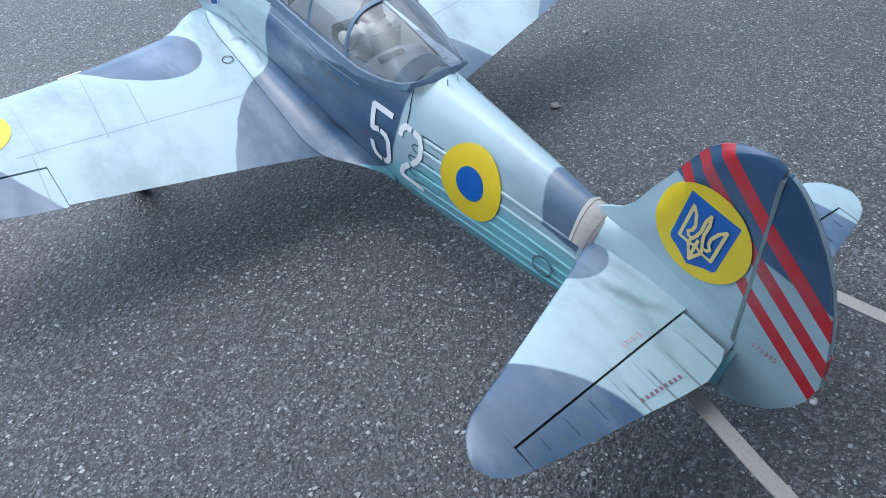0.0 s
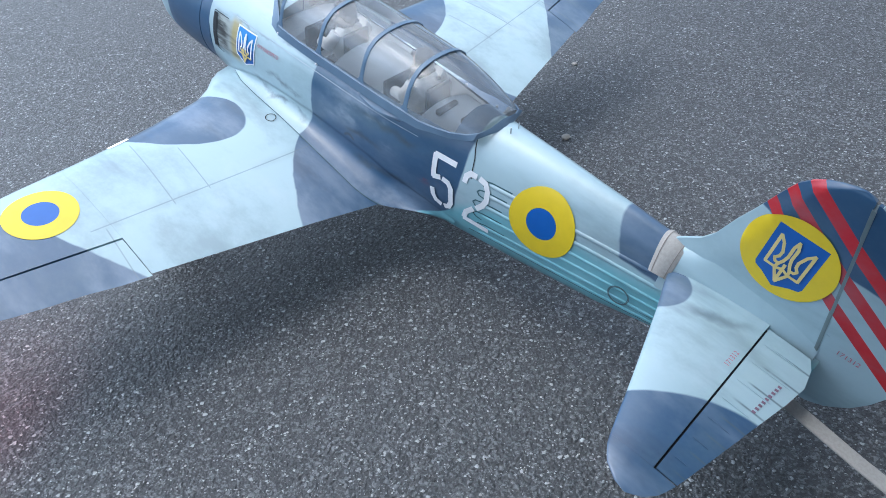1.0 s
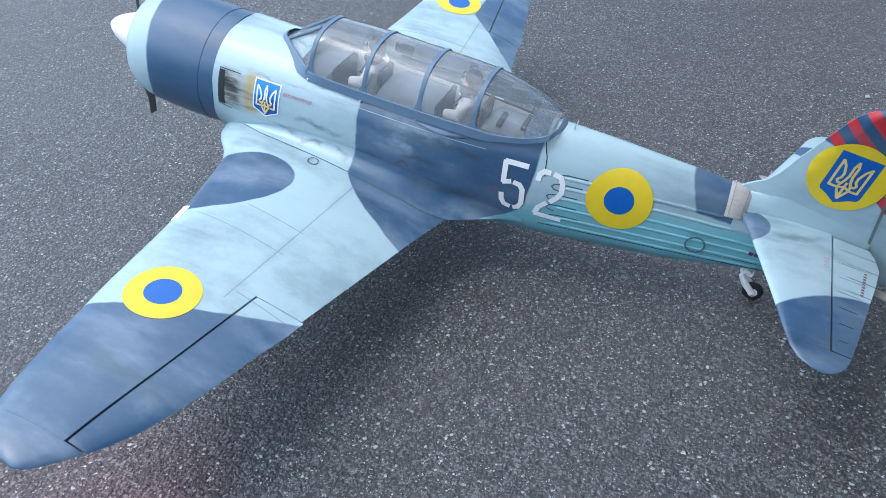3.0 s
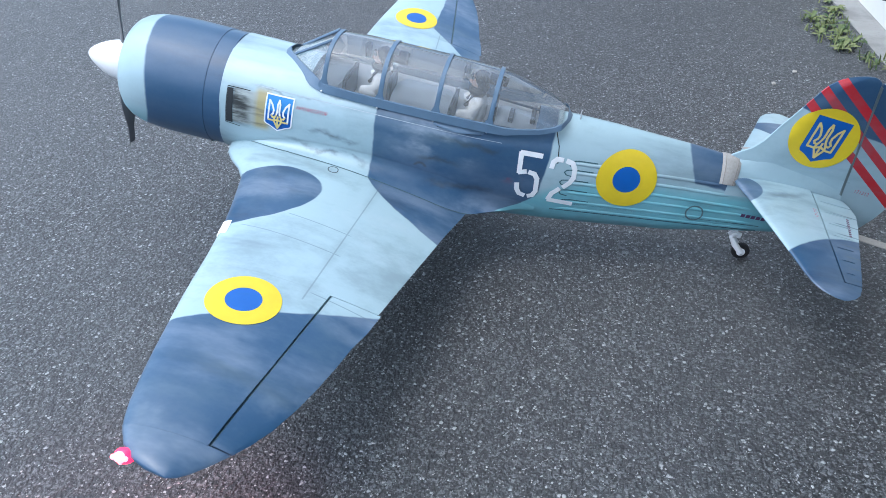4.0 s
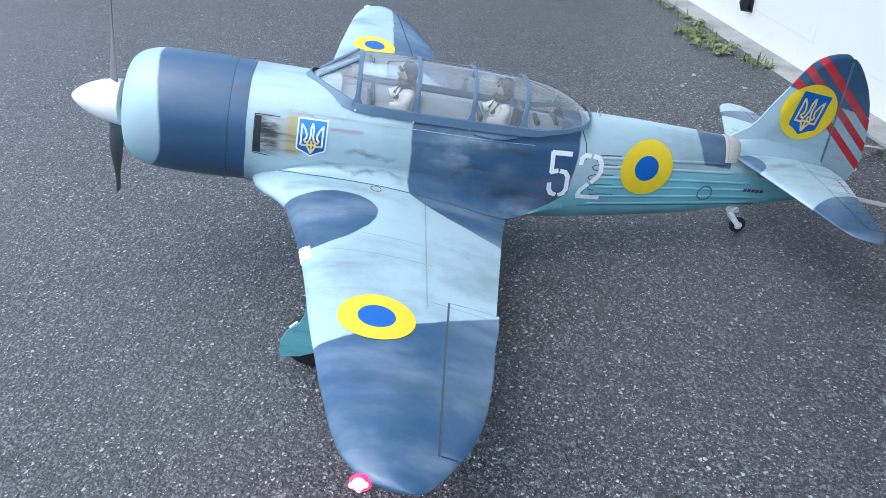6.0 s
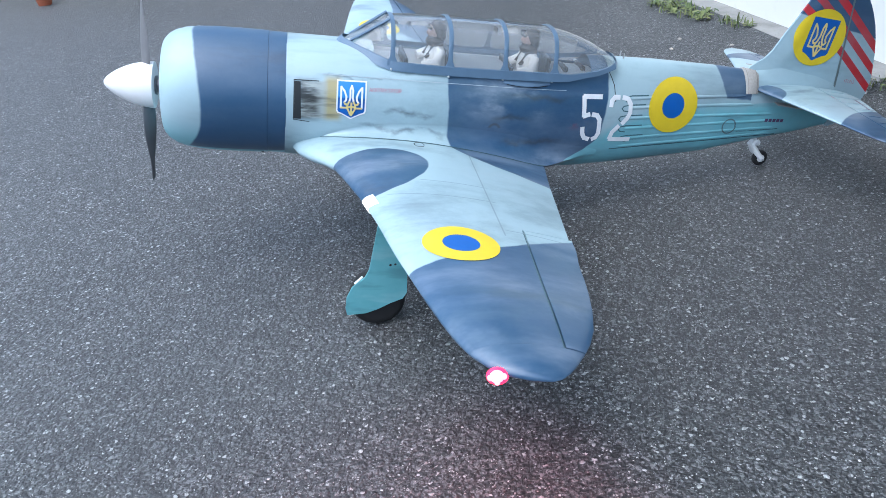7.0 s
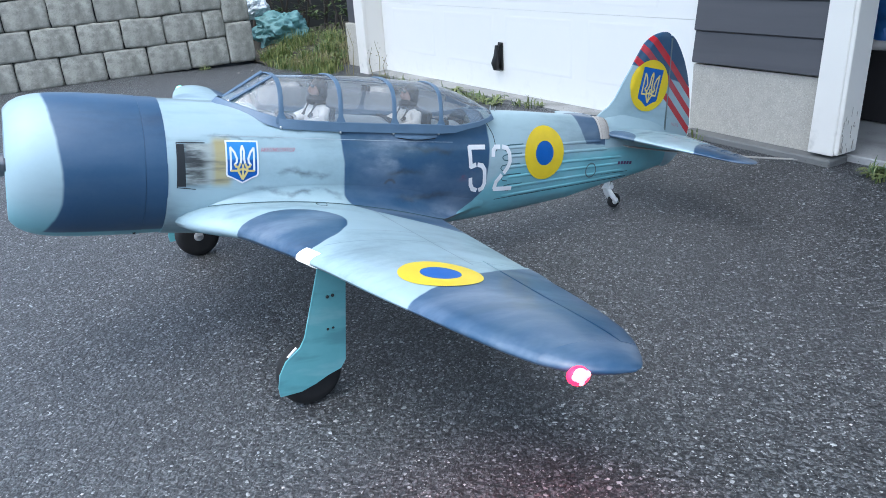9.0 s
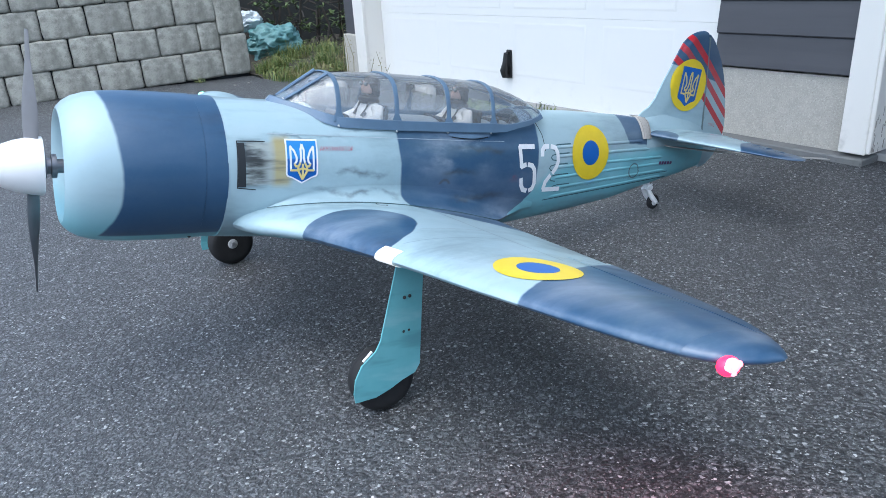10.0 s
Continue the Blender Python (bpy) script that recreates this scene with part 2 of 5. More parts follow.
def fin_paint():
    m = Mat("fin_paint", 0.35, 0.0, 0.15)
    x, z = m.x, m.z
    top = (z + wob(m, 0.008) - 0.314 + (x - 1.70) * 0.2).step(-0.002, 0.002)
    base = m.mix(top, LIGHT, DARK)
    v = z + x * 0.72
    red = (v - 1.658).abs().step(0.0132, 0.0124)
    for c in (1.608, 1.558):
        red = red.max((v - c).abs().step(0.0125, 0.0117))
    lead = (x - 1.695 - (z - 0.316) * 0.48).step(-0.02, -0.018)
    base = m.mix(red * lead * (z - 0.10).step(-0.002, 0.002), base, (0.50, 0.004, 0.014))
    return finish(m, base, top * (1.0 - red), 0.55, 0.3)


FUSE, COWL, WING, STAB, FIN = fuselage_paint(), cowl_paint(), wing_paint(), stab_paint(), fin_paint()
YELLOW = plain("roundel_yellow", (0.74, 0.55, 0.018), 0.38, 0, 0.06, 40)
BLUE = plain("roundel_blue", (0.009, 0.105, 0.41), 0.38, 0, 0.06, 40)
GOLD = plain("emblem_gold", (0.70, 0.58, 0.22), 0.4, 0, 0.08, 60)
WHITE = plain("stencil_white", (0.80, 0.82, 0.84), 0.45, 0, 0.08, 60)
RED = plain("stencil_red", (0.50, 0.14, 0.19), 0.5, 0, 0.2, 90)
CHALK = plain("white_plastic", (0.82, 0.82, 0.82), 0.3, 0, 0.04, 20)
FRAME = plain("canopy_frame_paint", (0.108, 0.175, 0.262), 0.35, 0, 0.12, 30)
def door_paint():
    m = Mat("gear_door_paint", 0.38)
    band = m.noise(9.0, 4, (0.5, 0.5, 2.2), 0.55, (2, 7, 1))
    c = m.mix(m.noise(30, 4), (0.12, 0.37, 0.41), (0.18, 0.46, 0.50))
    c = m.mix(band.step(0.52, 0.66) * 0.5, c, (0.07, 0.19, 0.22))
    m.color(m.mix(band.step(0.44, 0.34) * 0.3, c, (0.34, 0.55, 0.58)))
    m.bump(m.noise(60.0, 4), 0.0006, 0.25)
    return m.m


TEAL = door_paint()
RUBBER = plain("rubber", (0.012, 0.012, 0.013), 0.75, 0, 0.2, 60, 0.0005)
STEEL = plain("bright_metal", (0.62, 0.62, 0.63), 0.28, 1.0, 0.1, 40)
BLACK = plain("black_plastic", (0.015, 0.015, 0.016), 0.45, 0, 0.2, 40)
GREY = plain("blade_grey", (0.16, 0.16, 0.17), 0.5, 0, 0.1, 40)
PINK = plain("red_strut", (0.55, 0.12, 0.16), 0.4, 0, 0.1, 30)
TUB = plain("cockpit_grey", (0.72, 0.74, 0.76), 0.6, 0, 0.10, 25)
SHIRT = plain("white_cloth", (0.72, 0.70, 0.67), 0.85, 0, 0.2, 60, 0.001)
HELMET = plain("brown_leather", (0.017, 0.013, 0.012), 0.5, 0, 0.2, 60)
SKIN = plain("painted_face", (0.50, 0.34, 0.29), 0.6, 0, 0.1, 60)
STRAP = plain("strap_webbing", (0.40, 0.385, 0.36), 0.85, 0, 0.14, 220, 0.0006)
STITCH = plain("stitching", (0.28, 0.25, 0.23), 0.9)
GROOVE = plain("gap_dark", (0.02, 0.025, 0.03), 0.8)
EDGE = plain("worn_hinge", (0.10, 0.17, 0.19), 0.5, 0, 0.2, 50)
HINGE_PAINT = plain("metal_hinge", (0.24, 0.30, 0.31), 0.3, 0.6, 0.2, 40)
PURPLE = plain("stencil_purple", (0.10, 0.05, 0.13), 0.5, 0, 0.2, 90)
SCRATCH = plain("bare_scratch", (0.42, 0.50, 0.56), 0.5, 0, 0.3, 30)


def glass(name, tint=(0.975, 0.985, 0.99)):
    m = bpy.data.materials.new(name)
    m.use_nodes = True
    t = m.node_tree
    t.nodes.clear()
    out = t.nodes.new("ShaderNodeOutputMaterial")
    clear, gloss, mix = t.nodes.new("ShaderNodeBsdfTransparent"), t.nodes.new("ShaderNodeBsdfGlossy"), t.nodes.new("ShaderNodeMixShader")
    fres = t.nodes.new("ShaderNodeFresnel")
    fres.inputs["IOR"].default_value = 1.6
    clear.inputs[0].default_value = (*tint, 1)
    gloss.inputs["Roughness"].default_value = 0.035
    # even pale diffuse layer, standing in for the sky reflected in the panes
    sky_sheen, veil = t.nodes.new("ShaderNodeBsdfDiffuse"), t.nodes.new("ShaderNodeMixShader")
    sky_sheen.inputs[0].default_value = (0.80, 0.87, 0.94, 1)
    veil.inputs[0].default_value = 0.15
    t.links.new(clear.outputs[0], veil.inputs[1])
    t.links.new(sky_sheen.outputs[0], veil.inputs[2])
    t.links.new(fres.outputs[0], mix.inputs[0])
    t.links.new(veil.outputs[0], mix.inputs[1])
    t.links.new(gloss.outputs[0], mix.inputs[2])
    t.links.new(mix.outputs[0], out.inputs["Surface"])
    return m


GLASS = glass("canopy_glass")


def glow(name, col, strength):
    m = Mat(name, 0.3)
    m.color(tuple(min(1, c) for c in col))
    m.b.inputs["Emission Color"].default_value = (*col, 1)
    m.b.inputs["Emission Strength"].default_value = strength
    return m.m


RED_LAMP = glow("red_lamp", (1.0, 0.015, 0.06), 2.6)
HOT_LAMP = glow("red_lamp_core", (1.0, 0.20, 0.25), 2.6)
GREEN_LAMP = glow("green_lamp", (0.35, 1.0, 0.72), 1.1)
WHITE_LAMP = glow("landing_lamp", (1.0, 0.97, 0.92), 0.40)


# ---- mesh helpers ----
def mesh_of(bm, mats, angle=35):
    me = bpy.data.meshes.new("mesh")
    bmesh.ops.recalc_face_normals(bm, faces=bm.faces[:])
    bm.to_mesh(me)
    bm.free()
    for m in mats if isinstance(mats, (list, tuple)) else [mats]:
        me.materials.append(m)
    me.shade_smooth()
    me.set_sharp_from_angle(angle=radians(angle))
    return me


def part(name, bm, material, parent, label="", angle=35):
    ob = new(name, mesh_of(bm, material, angle))
    ob.parent = parent
    return tagged(ob, label)


def thing(name, bm, material, label, category, group="", kind="", m=None, angle=35):
    ob = new(name, mesh_of(bm, material, angle) if bm else None)
    if m is not None:
        ob.matrix_world = m
    return tagged(ob, label, category, group, kind)


def loft(rings, caps=(True, True), closed=True, bm=None, mat=0):
    """Skin rings of equally many points."""
    bm = bm or bmesh.new()
    vs = [[bm.verts.new(p) for p in r] for r in rings]
    n = len(rings[0])
    for a, b in zip(vs, vs[1:]):
        for i in range(n if closed else n - 1):
            j = (i + 1) % n
            f = bm.faces.new((a[i], a[j], b[j], b[i]))
            f.material_index = mat
    for r, want in ((vs[0], caps[0]), (vs[-1], caps[1])):
        if want and closed:
            bm.faces.new(r).material_index = mat
    return bm


def box(x0, x1, y0, y1, z0, z1, bevel=0.0, bm=None, mat=0, seg=1):
    b = bmesh.new()
    bmesh.ops.create_cube(b, size=1.0)
    for v in b.verts:
        v.co = Vector((x0 + (v.co.x + 0.5) * (x1 - x0), y0 + (v.co.y + 0.5) * (y1 - y0), z0 + (v.co.z + 0.5) * (z1 - z0)))
    if bevel:
        bmesh.ops.bevel(b, geom=b.edges[:], offset=bevel, segments=seg, affect="EDGES", profile=0.6)
    for f in b.faces:
        f.material_index = mat
    if bm is None:
        return b
    return add(bm, b)


def add(bm, other, m=None):
    """Put other's faces into bm."""
    at = {v: bm.verts.new((m @ v.co) if m else v.co) for v in other.verts}
    for f in other.faces:
        try:
            bm.faces.new([at[v] for v in f.verts]).material_index = f.material_index
        except ValueError:
            pass
    other.free()
    return bm


def turned(profile, axis="x", seg=48, bm=None, mat=0):
    """A body of revolution from (along, radius) pairs."""
    rings = []
    for a, r in profile:
        ring = []
        for i in range(seg):
            c, s = math.cos(2 * math.pi * i / seg) * r, math.sin(2 * math.pi * i / seg) * r
            ring.append({"x": (a, c, s), "y": (c, a, s), "z": (c, s, a)}[axis])
        rings.append(ring)
    return loft(rings, (True, True), True, bm, mat)


def tube(points, r, seg=8, bm=None, mat=0):
    pts = [Vector(p) for p in points]
    rings = []
    for i, p in enumerate(pts):
        d = (pts[min(i + 1, len(pts) - 1)] - pts[max(i - 1, 0)]).normalized()
        u = d.cross(Vector((0, 0, 1)) if abs(d.z) < 0.9 else Vector((1, 0, 0))).normalized()
        v = d.cross(u)
        rr = r[i] if isinstance(r, (list, tuple)) else r
        rings.append([p + (u * math.cos(2 * math.pi * k / seg) + v * math.sin(2 * math.pi * k / seg)) * rr for k in range(seg)])
    return loft(rings, (True, True), True, bm, mat)


def ball(c, r, seg=16, bm=None, mat=0, turn=None):
    b = bmesh.new()
    bmesh.ops.create_uvsphere(b, u_segments=seg, v_segments=max(6, seg // 2), radius=1.0)
    rad = Vector(r) if isinstance(r, (list, tuple)) else Vector((r, r, r))
    for v in b.verts:
        p = Vector((v.co.x * rad.x, v.co.y * rad.y, v.co.z * rad.z))
        v.co = (turn @ p if turn else p) + Vector(c)
    for f in b.faces:
        f.material_index = mat
    if bm is None:
        return b
    return add(bm, b)


def lerp_table(table, v):
    return float(np.interp(v, [a for a, _ in table], [b for _, b in table]))


def decal(polys, place, cell=0.008, mats=None):
    """Flat outlines, cut into small cells and laid on a surface by place(u, v, lift)."""
    out = bmesh.new()
    for k, poly in enumerate(polys):
        b = bmesh.new()
        b.faces.new([b.verts.new((u, v, 0)) for u, v in poly])
        bmesh.ops.triangulate(b, faces=b.faces[:])
        us, vs = [p[0] for p in poly], [p[1] for p in poly]
        for axis, lo, hi in ((0, min(us), max(us)), (1, min(vs), max(vs))):
            for i in range(math.floor(lo / cell) + 1, math.ceil(hi / cell)):
                at, no = [0, 0, 0], [0, 0, 0]
                at[axis], no[axis] = i * cell, 1
                bmesh.ops.bisect_plane(b, geom=b.verts[:] + b.edges[:] + b.faces[:], plane_co=at, plane_no=no)
        for v in b.verts:
            v.co = place(v.co.x, v.co.y, 0.0009 + 0.0001 * k)
        for f in b.faces:
            f.material_index = mats[k] if mats else 0
        add(out, b)
    return out


def stroke(pts, w):
    """A broad line as quads, one for each stretch."""
    quads = []
    for (ax, ay), (bx, by) in zip(pts, pts[1:]):
        l = math.hypot(bx - ax, by - ay)
        dx, dy = (bx - ax) / l, (by - ay) / l
        e = w * 0.22
        nx, ny = -dy * w / 2, dx * w / 2
        ax, ay, bx, by = ax - dx * e, ay - dy * e, bx + dx * e, by + dy * e
        quads.append([(ax + nx, ay + ny), (ax - nx, ay - ny), (bx - nx, by - ny), (bx + nx, by + ny)])
    return quads


def disc(cx, cy, r, seg=56):
    return [(cx + r * math.cos(2 * math.pi * i / seg), cy + r * math.sin(2 * math.pi * i / seg)) for i in range(seg)]


# ---- the ground ----
def dip(x, y):
    """The drive falls a little towards the far end of the garage door."""
    s = lambda v: max(0.0, min(1.0, v)) ** 2 * (3 - 2 * max(0.0, min(1.0, v)))
    return -0.035 * s((y - 1.4) / 1.6) * s((x - 0.8) / 1.2)


def asphalt():
    """Dark binder, stones of several sizes broken out of it, pale chips and deep pits."""
    m = Mat("asphalt", 0.8)
    patch, mott, fine = m.noise(0.9, 4), m.noise(9.0, 5, shift=(5, 5, 5)), m.noise(230.0, 5, rough=0.7)
    warp = m.t.nodes.new("ShaderNodeTexNoise")
    warp.inputs["Scale"].default_value, warp.inputs["Detail"].default_value = 110.0, 2.0
    m.t.links.new(m.c, warp.inputs["Vector"])
    bent = m.t.nodes.new("ShaderNodeVectorMath")
    bent.operation = "MULTIPLY_ADD"
    m.t.links.new(warp.outputs["Color"], bent.inputs[0])
    bent.inputs[1].default_value = (0.009, 0.009, 0.009)
    m.t.links.new(m.c, bent.inputs[2])

    def stones(scale):
        n = m.t.nodes.new("ShaderNodeTexVoronoi")
        n.inputs["Scale"].default_value = scale
        m.t.links.new(bent.outputs[0], n.inputs["Vector"])
        sep = m.t.nodes.new("ShaderNodeSeparateColor")
        m.t.links.new(n.outputs["Color"], sep.inputs[0])
        return Ex(m.t, n.outputs["Distance"]), Ex(m.t, sep.outputs[0]), Ex(m.t, sep.outputs[1])

    d0, r0, g0 = stones(88.0)
    d1, r1, g1 = stones(165.0)
    d2, r2, g2 = stones(340.0)
    grey = m.mix(r1.pow(1.6), (0.012, 0.012, 0.013), (0.20, 0.20, 0.202))
    big = r0.step(0.52, 0.60) * d0.step(0.52, 0.42)
    grey = m.mix(big * (g0 * 0.7 + 0.3), grey, (0.215, 0.215, 0.21))
    grey = m.mix(r0.step(0.24, 0.16) * 0.85, grey, (0.008, 0.008, 0.009))
    grey = m.mix(r2.step(0.62, 0.67) * 0.5, grey, (0.19, 0.19, 0.192))
    grey = m.mix(r2.step(0.34, 0.29) * 0.7, grey, (0.008, 0.008, 0.010))
    gap = d1.step(0.46, 0.60)
    grey = m.mix(gap * (1.0 - big) * 0.85, grey, (0.006, 0.006, 0.007))
    pit = g1.step(0.16, 0.11)
    grey = m.mix(pit, grey, (0.004, 0.004, 0.005))
    chip = (g0.step(0.962, 0.966) * d0.step(0.40, 0.33)).max(g1.step(0.962, 0.966) * d1.step(0.46, 0.40)).max(g2.step(0.97, 0.975) * d2.step(0.6, 0.5))
    grey = m.mix(chip * 0.9, grey, (0.58, 0.57, 0.55))
    grey = m.mix(mott.step(0.35, 0.7) * 0.30, grey, (0.030, 0.031, 0.033))
    grey = m.mix(patch.step(0.4, 0.7) * 0.2, grey, (0.09, 0.09, 0.093))
    m.color(m.mix(1.0, grey, (0.94, 0.99, 1.03), "MULTIPLY"))
    m.rough(fine * 0.3 + 0.36)
    m.b.inputs["Specular IOR Level"].default_value = 0.9
    m.bump(fine * 0.3 + d0 * -0.8 + big * 0.7 + d1 * -0.7 + r1 * 0.6 + d2 * -0.3 + pit * -0.8 + chip * 0.5, 0.005, 0.9)
    return m.m


def ground():
    xs = [-400, -60, -12, -5] + [-4 + 0.25 * i for i in range(41)] + [8, 20, 80, 400]
    ys = [-400, -60, -12, -5] + [-4 + 0.25 * i for i in range(49)] + [12, 30, 90, 400]
    return loft([[(x, y, dip(x, y) if x < 8 else dip(8, y)) for y in ys] for x in xs], closed=False)


thing("ground", ground(), asphalt(), "worn dark grey asphalt drive with coarse pale aggregate", "asphalt", kind="structure")

# ---- the model aircraft ----
# Its own frame: x from the spinner's base plate to the tail, y to its right, z up; it stands tail down, one wing a little low.
STAND = pose(0.015, 0, 0.5, 1.5, 12.3, 0)
aircraft = new("model_aircraft")
aircraft.matrix_world = STAND
tagged(aircraft, "large blue camouflaged radio-controlled warplane model standing on asphalt", "model aircraft")
INV = STAND.inverted()


def own(x, y, z):
    """A place in the world, in the aircraft's own frame."""
    return INV @ Vector((x, y, z))


# fuselage: x, half width, top, bottom, height of the widest place
BODY = [
    (0.314, 0.149, 0.148, -0.149, 0.0), (0.47, 0.149, 0.147, -0.158, 0.0), (0.60, 0.144, 0.146, -0.168, 0.0),
    (0.80, 0.134, 0.146, -0.172, 0.0), (0.95, 0.124, 0.148, -0.166, 0.0), (1.10, 0.104, 0.156, -0.154, -0.015),
    (1.30, 0.081, 0.159, -0.128, -0.012), (1.50, 0.060, 0.155, -0.095, 0.0), (1.65, 0.046, 0.146, -0.056, 0.025),
    (1.80, 0.034, 0.128, -0.020, 0.045), (1.89, 0.018, 0.110, 0.004, 0.056),
]
BX = [b[0] for b in BODY]


def body_at(x):
    return [float(np.interp(x, BX, [b[k] for b in BODY])) for k in (1, 2, 3, 4)]


def powers(x):
    """How boxy the section is above and below its widest place."""
    return float(np.interp(x, (0.9, 1.15), (2.25, 1.95))), float(np.interp(x, (0.9, 1.15), (2.25, 2.5)))


def skin(x, a, lift=0.0):
    """On the fuselage's skin at the angle a, from its right side over the top."""
    w, zt, zb, zc = body_at(x)
    c, s = math.cos(a), math.sin(a)
    p = powers(x)[0 if s > 0 else 1]
    h = (zt - zc) if s > 0 else (zc - zb)
    return Vector((x, (w + lift) * math.copysign(abs(c) ** (2 / p), c), zc + (h + lift) * math.copysign(abs(s) ** (2 / p), s)))


def ring_at(x, n=56):
    pts = []
    for i in range(n):
        a = 2 * math.pi * i / n
        pts.append(tuple(skin(x, a)))
    return pts


def flank(x, z, lift=0.0, side=-1):
    """On the fuselage's skin at x, z."""
    w, zt, zb, zc = body_at(x)
    h = (zt - zc) if z > zc else (zc - zb)
    p = powers(x)[0 if z > zc else 1]
    k = max(0.0, 1 - abs((z - zc) / h) ** p)
    return Vector((x, side * (w * k ** (1 / p) + lift), z))


def deck(x, y, lift=0.0):
    """On the fuselage's upper skin at x, y."""
    w, zt, zb, zc = body_at(x)
    return Vector((x, y, zc + (zt - zc) * max(0.0, 1 - abs(y / w) ** powers(x)[0]) ** (1 / powers(x)[0]) + lift))


def fuselage():
    xs = [0.315 + 0.0125 * i for i in range(127)]
    n = 56
    bm = bmesh.new()
    vs = [[bm.verts.new(p) for p in ring_at(x, n)] for x in xs]
    for a, b, x in zip(vs, vs[1:], xs):
        for i in range(n):
            j = (i + 1) % n
            top = 8 <= i < 20
            if top and 0.525 <= x <= 1.10:
                continue
            bm.faces.new((a[i], a[j], b[j], b[i]))
    bm.faces.new(vs[0]), bm.faces.new(vs[-1])
    return bm


body = part("fuselage", fuselage(), FUSE, aircraft, "pale blue fuselage with a dark blue band and sooty streaks", 50)

# cockpit: a decked floor just under the rails with two wells for the crew
tub = bmesh.new()
rows = []
for i in range(25):
    x = 0.522 + 0.0242 * i
    yy = body_at(x)[0] * 0.62
    rim = min(yy + 0.012, abs(flank(x, 0.112).y) - 0.005)
    yy = min(yy, rim)
    rows.append([(x, -rim, 0.112), (x, -yy, 0.06), (x, -yy * 0.9, 0.035), (x, yy * 0.9, 0.035), (x, yy, 0.06), (x, rim, 0.112)])
loft(rows, closed=False, bm=tub)
tub.faces.new([tub.verts.new(p) for p in rows[0]]), tub.faces.new([tub.verts.new(p) for p in rows[-1]])
part("cockpit_tub", tub, TUB, aircraft, "pale grey cockpit wells")


def coaming(x0, x1, rise, n=9):
    """A crowned deck across the cockpit with a turned-down edge at each end."""
    rows = []
    for i in range(n + 1):
        x = x0 + (x1 - x0) * i / n
        w = body_at(x)[0] * 0.60
        end = 0.012 * (1 - min(1.0, min(i, n - i) / 1.5)) ** 2
        rows.append([(x, w * k / 8, 0.106 + rise * (1 - (k / 8) ** 2) - end) for k in range(-8, 9)])
    bm = loft(rows, closed=False)
    bmesh.ops.solidify(bm, geom=bm.faces[:], thickness=0.003)
    return bm


part("coaming", coaming(0.52, 0.605, 0.012), plain("coaming_blue", (0.46, 0.51, 0.56), 0.55, 0, 0.15, 18), aircraft, "grey-blue coaming behind the windscreen")
part("coaming", coaming(0.728, 0.880, 0.022), bpy.data.materials["coaming_blue"], aircraft, "grey-blue deck between the two seats")
part("coaming", coaming(0.998, 1.135, 0.018), bpy.data.materials["coaming_blue"], aircraft, "grey-blue deck behind the rear seat")
for x0, h in ((0.604, 0.130), (0.879, 0.128)):
    part("instrument_panel", box(x0, x0 + 0.010, -0.062, 0.062, 0.05, h, 0.004), BLACK, aircraft, "dark instrument panel")
for x0 in (0.722, 0.992):
    seat = box(x0 - 0.008, x0 + 0.004, -0.036, 0.036, 0.036, 0.150, 0.004)
    box(x0 - 0.07, x0 - 0.008, -0.042, 0.042, 0.036, 0.065, 0.004, seat)
    part("seat", seat, BLACK, aircraft, "dark bucket seat")
for x0, y0, y1 in ((1.03, -0.048, 0.010), (1.085, -0.030, 0.034)):
    part("deck_slot", box(x0, x0 + 0.012, y0, y1, 0.118, 0.131, 0.002), BLACK, aircraft, "dark slot cover on the rear deck")

# engine cowl, with a thick lip and a hollow front
cowl = turned([(0.05, 0.085), (0.034, 0.098), (0.026, 0.106), (0.024, 0.112), (0.027, 0.118), (0.036, 0.128), (0.052, 0.138), (0.075, 0.1455),
               (0.105, 0.150), (0.15, 0.1525), (0.20, 0.153), (0.255, 0.1525), (0.272, 0.152), (0.274, 0.1485), (0.20, 0.142), (0.09, 0.135), (0.055, 0.112)], seg=72)
part("cowl", cowl, COWL, aircraft, "round engine cowl, pale blue lip and dark blue barrel", 40)
part("cowl_skirt", turned([(0.268, 0.1475), (0.272, 0.1508), (0.30, 0.1510), (0.316, 0.1506), (0.3165, 0.1475), (0.312, 0.143), (0.27, 0.142)], seg=72), COWL, aircraft)
engine = turned([(0.06, 0.02), (0.055, 0.05), (0.075, 0.055), (0.11, 0.055), (0.115, 0.10), (0.14, 0.10)], seg=24)
for k in range(7):
    a = 2 * math.pi * k / 7
    c, s = math.cos(a), math.sin(a)
    tube([(0.095, 0.05 * c, 0.05 * s), (0.095, 0.125 * c, 0.125 * s)], 0.02, 10, engine)
part("dummy_engine", engine, plain("engine_grey", (0.10, 0.11, 0.12), 0.5, 0.3), aircraft, "dark radial dummy engine")
shaft = turned([(-0.004, 0.022), (0.004, 0.024), (0.005, 0.016), (0.012, 0.016), (0.013, 0.024), (0.022, 0.024), (0.023, 0.014), (0.06, 0.014)], seg=20)
part("prop_shaft", shaft, plain("shaft_metal", (0.2, 0.2, 0.22), 0.35, 0.8), aircraft, "dark metal driver and shaft")
spinner = turned([(-0.121, 0.002), (-0.120, 0.006), (-0.115, 0.013), (-0.105, 0.022), (-0.09, 0.032), (-0.07, 0.042), (-0.05, 0.0495), (-0.03, 0.054), (-0.012, 0.0565), (-0.002, 0.057), (-0.001, 0.054), (-0.001, 0.01)], seg=48)
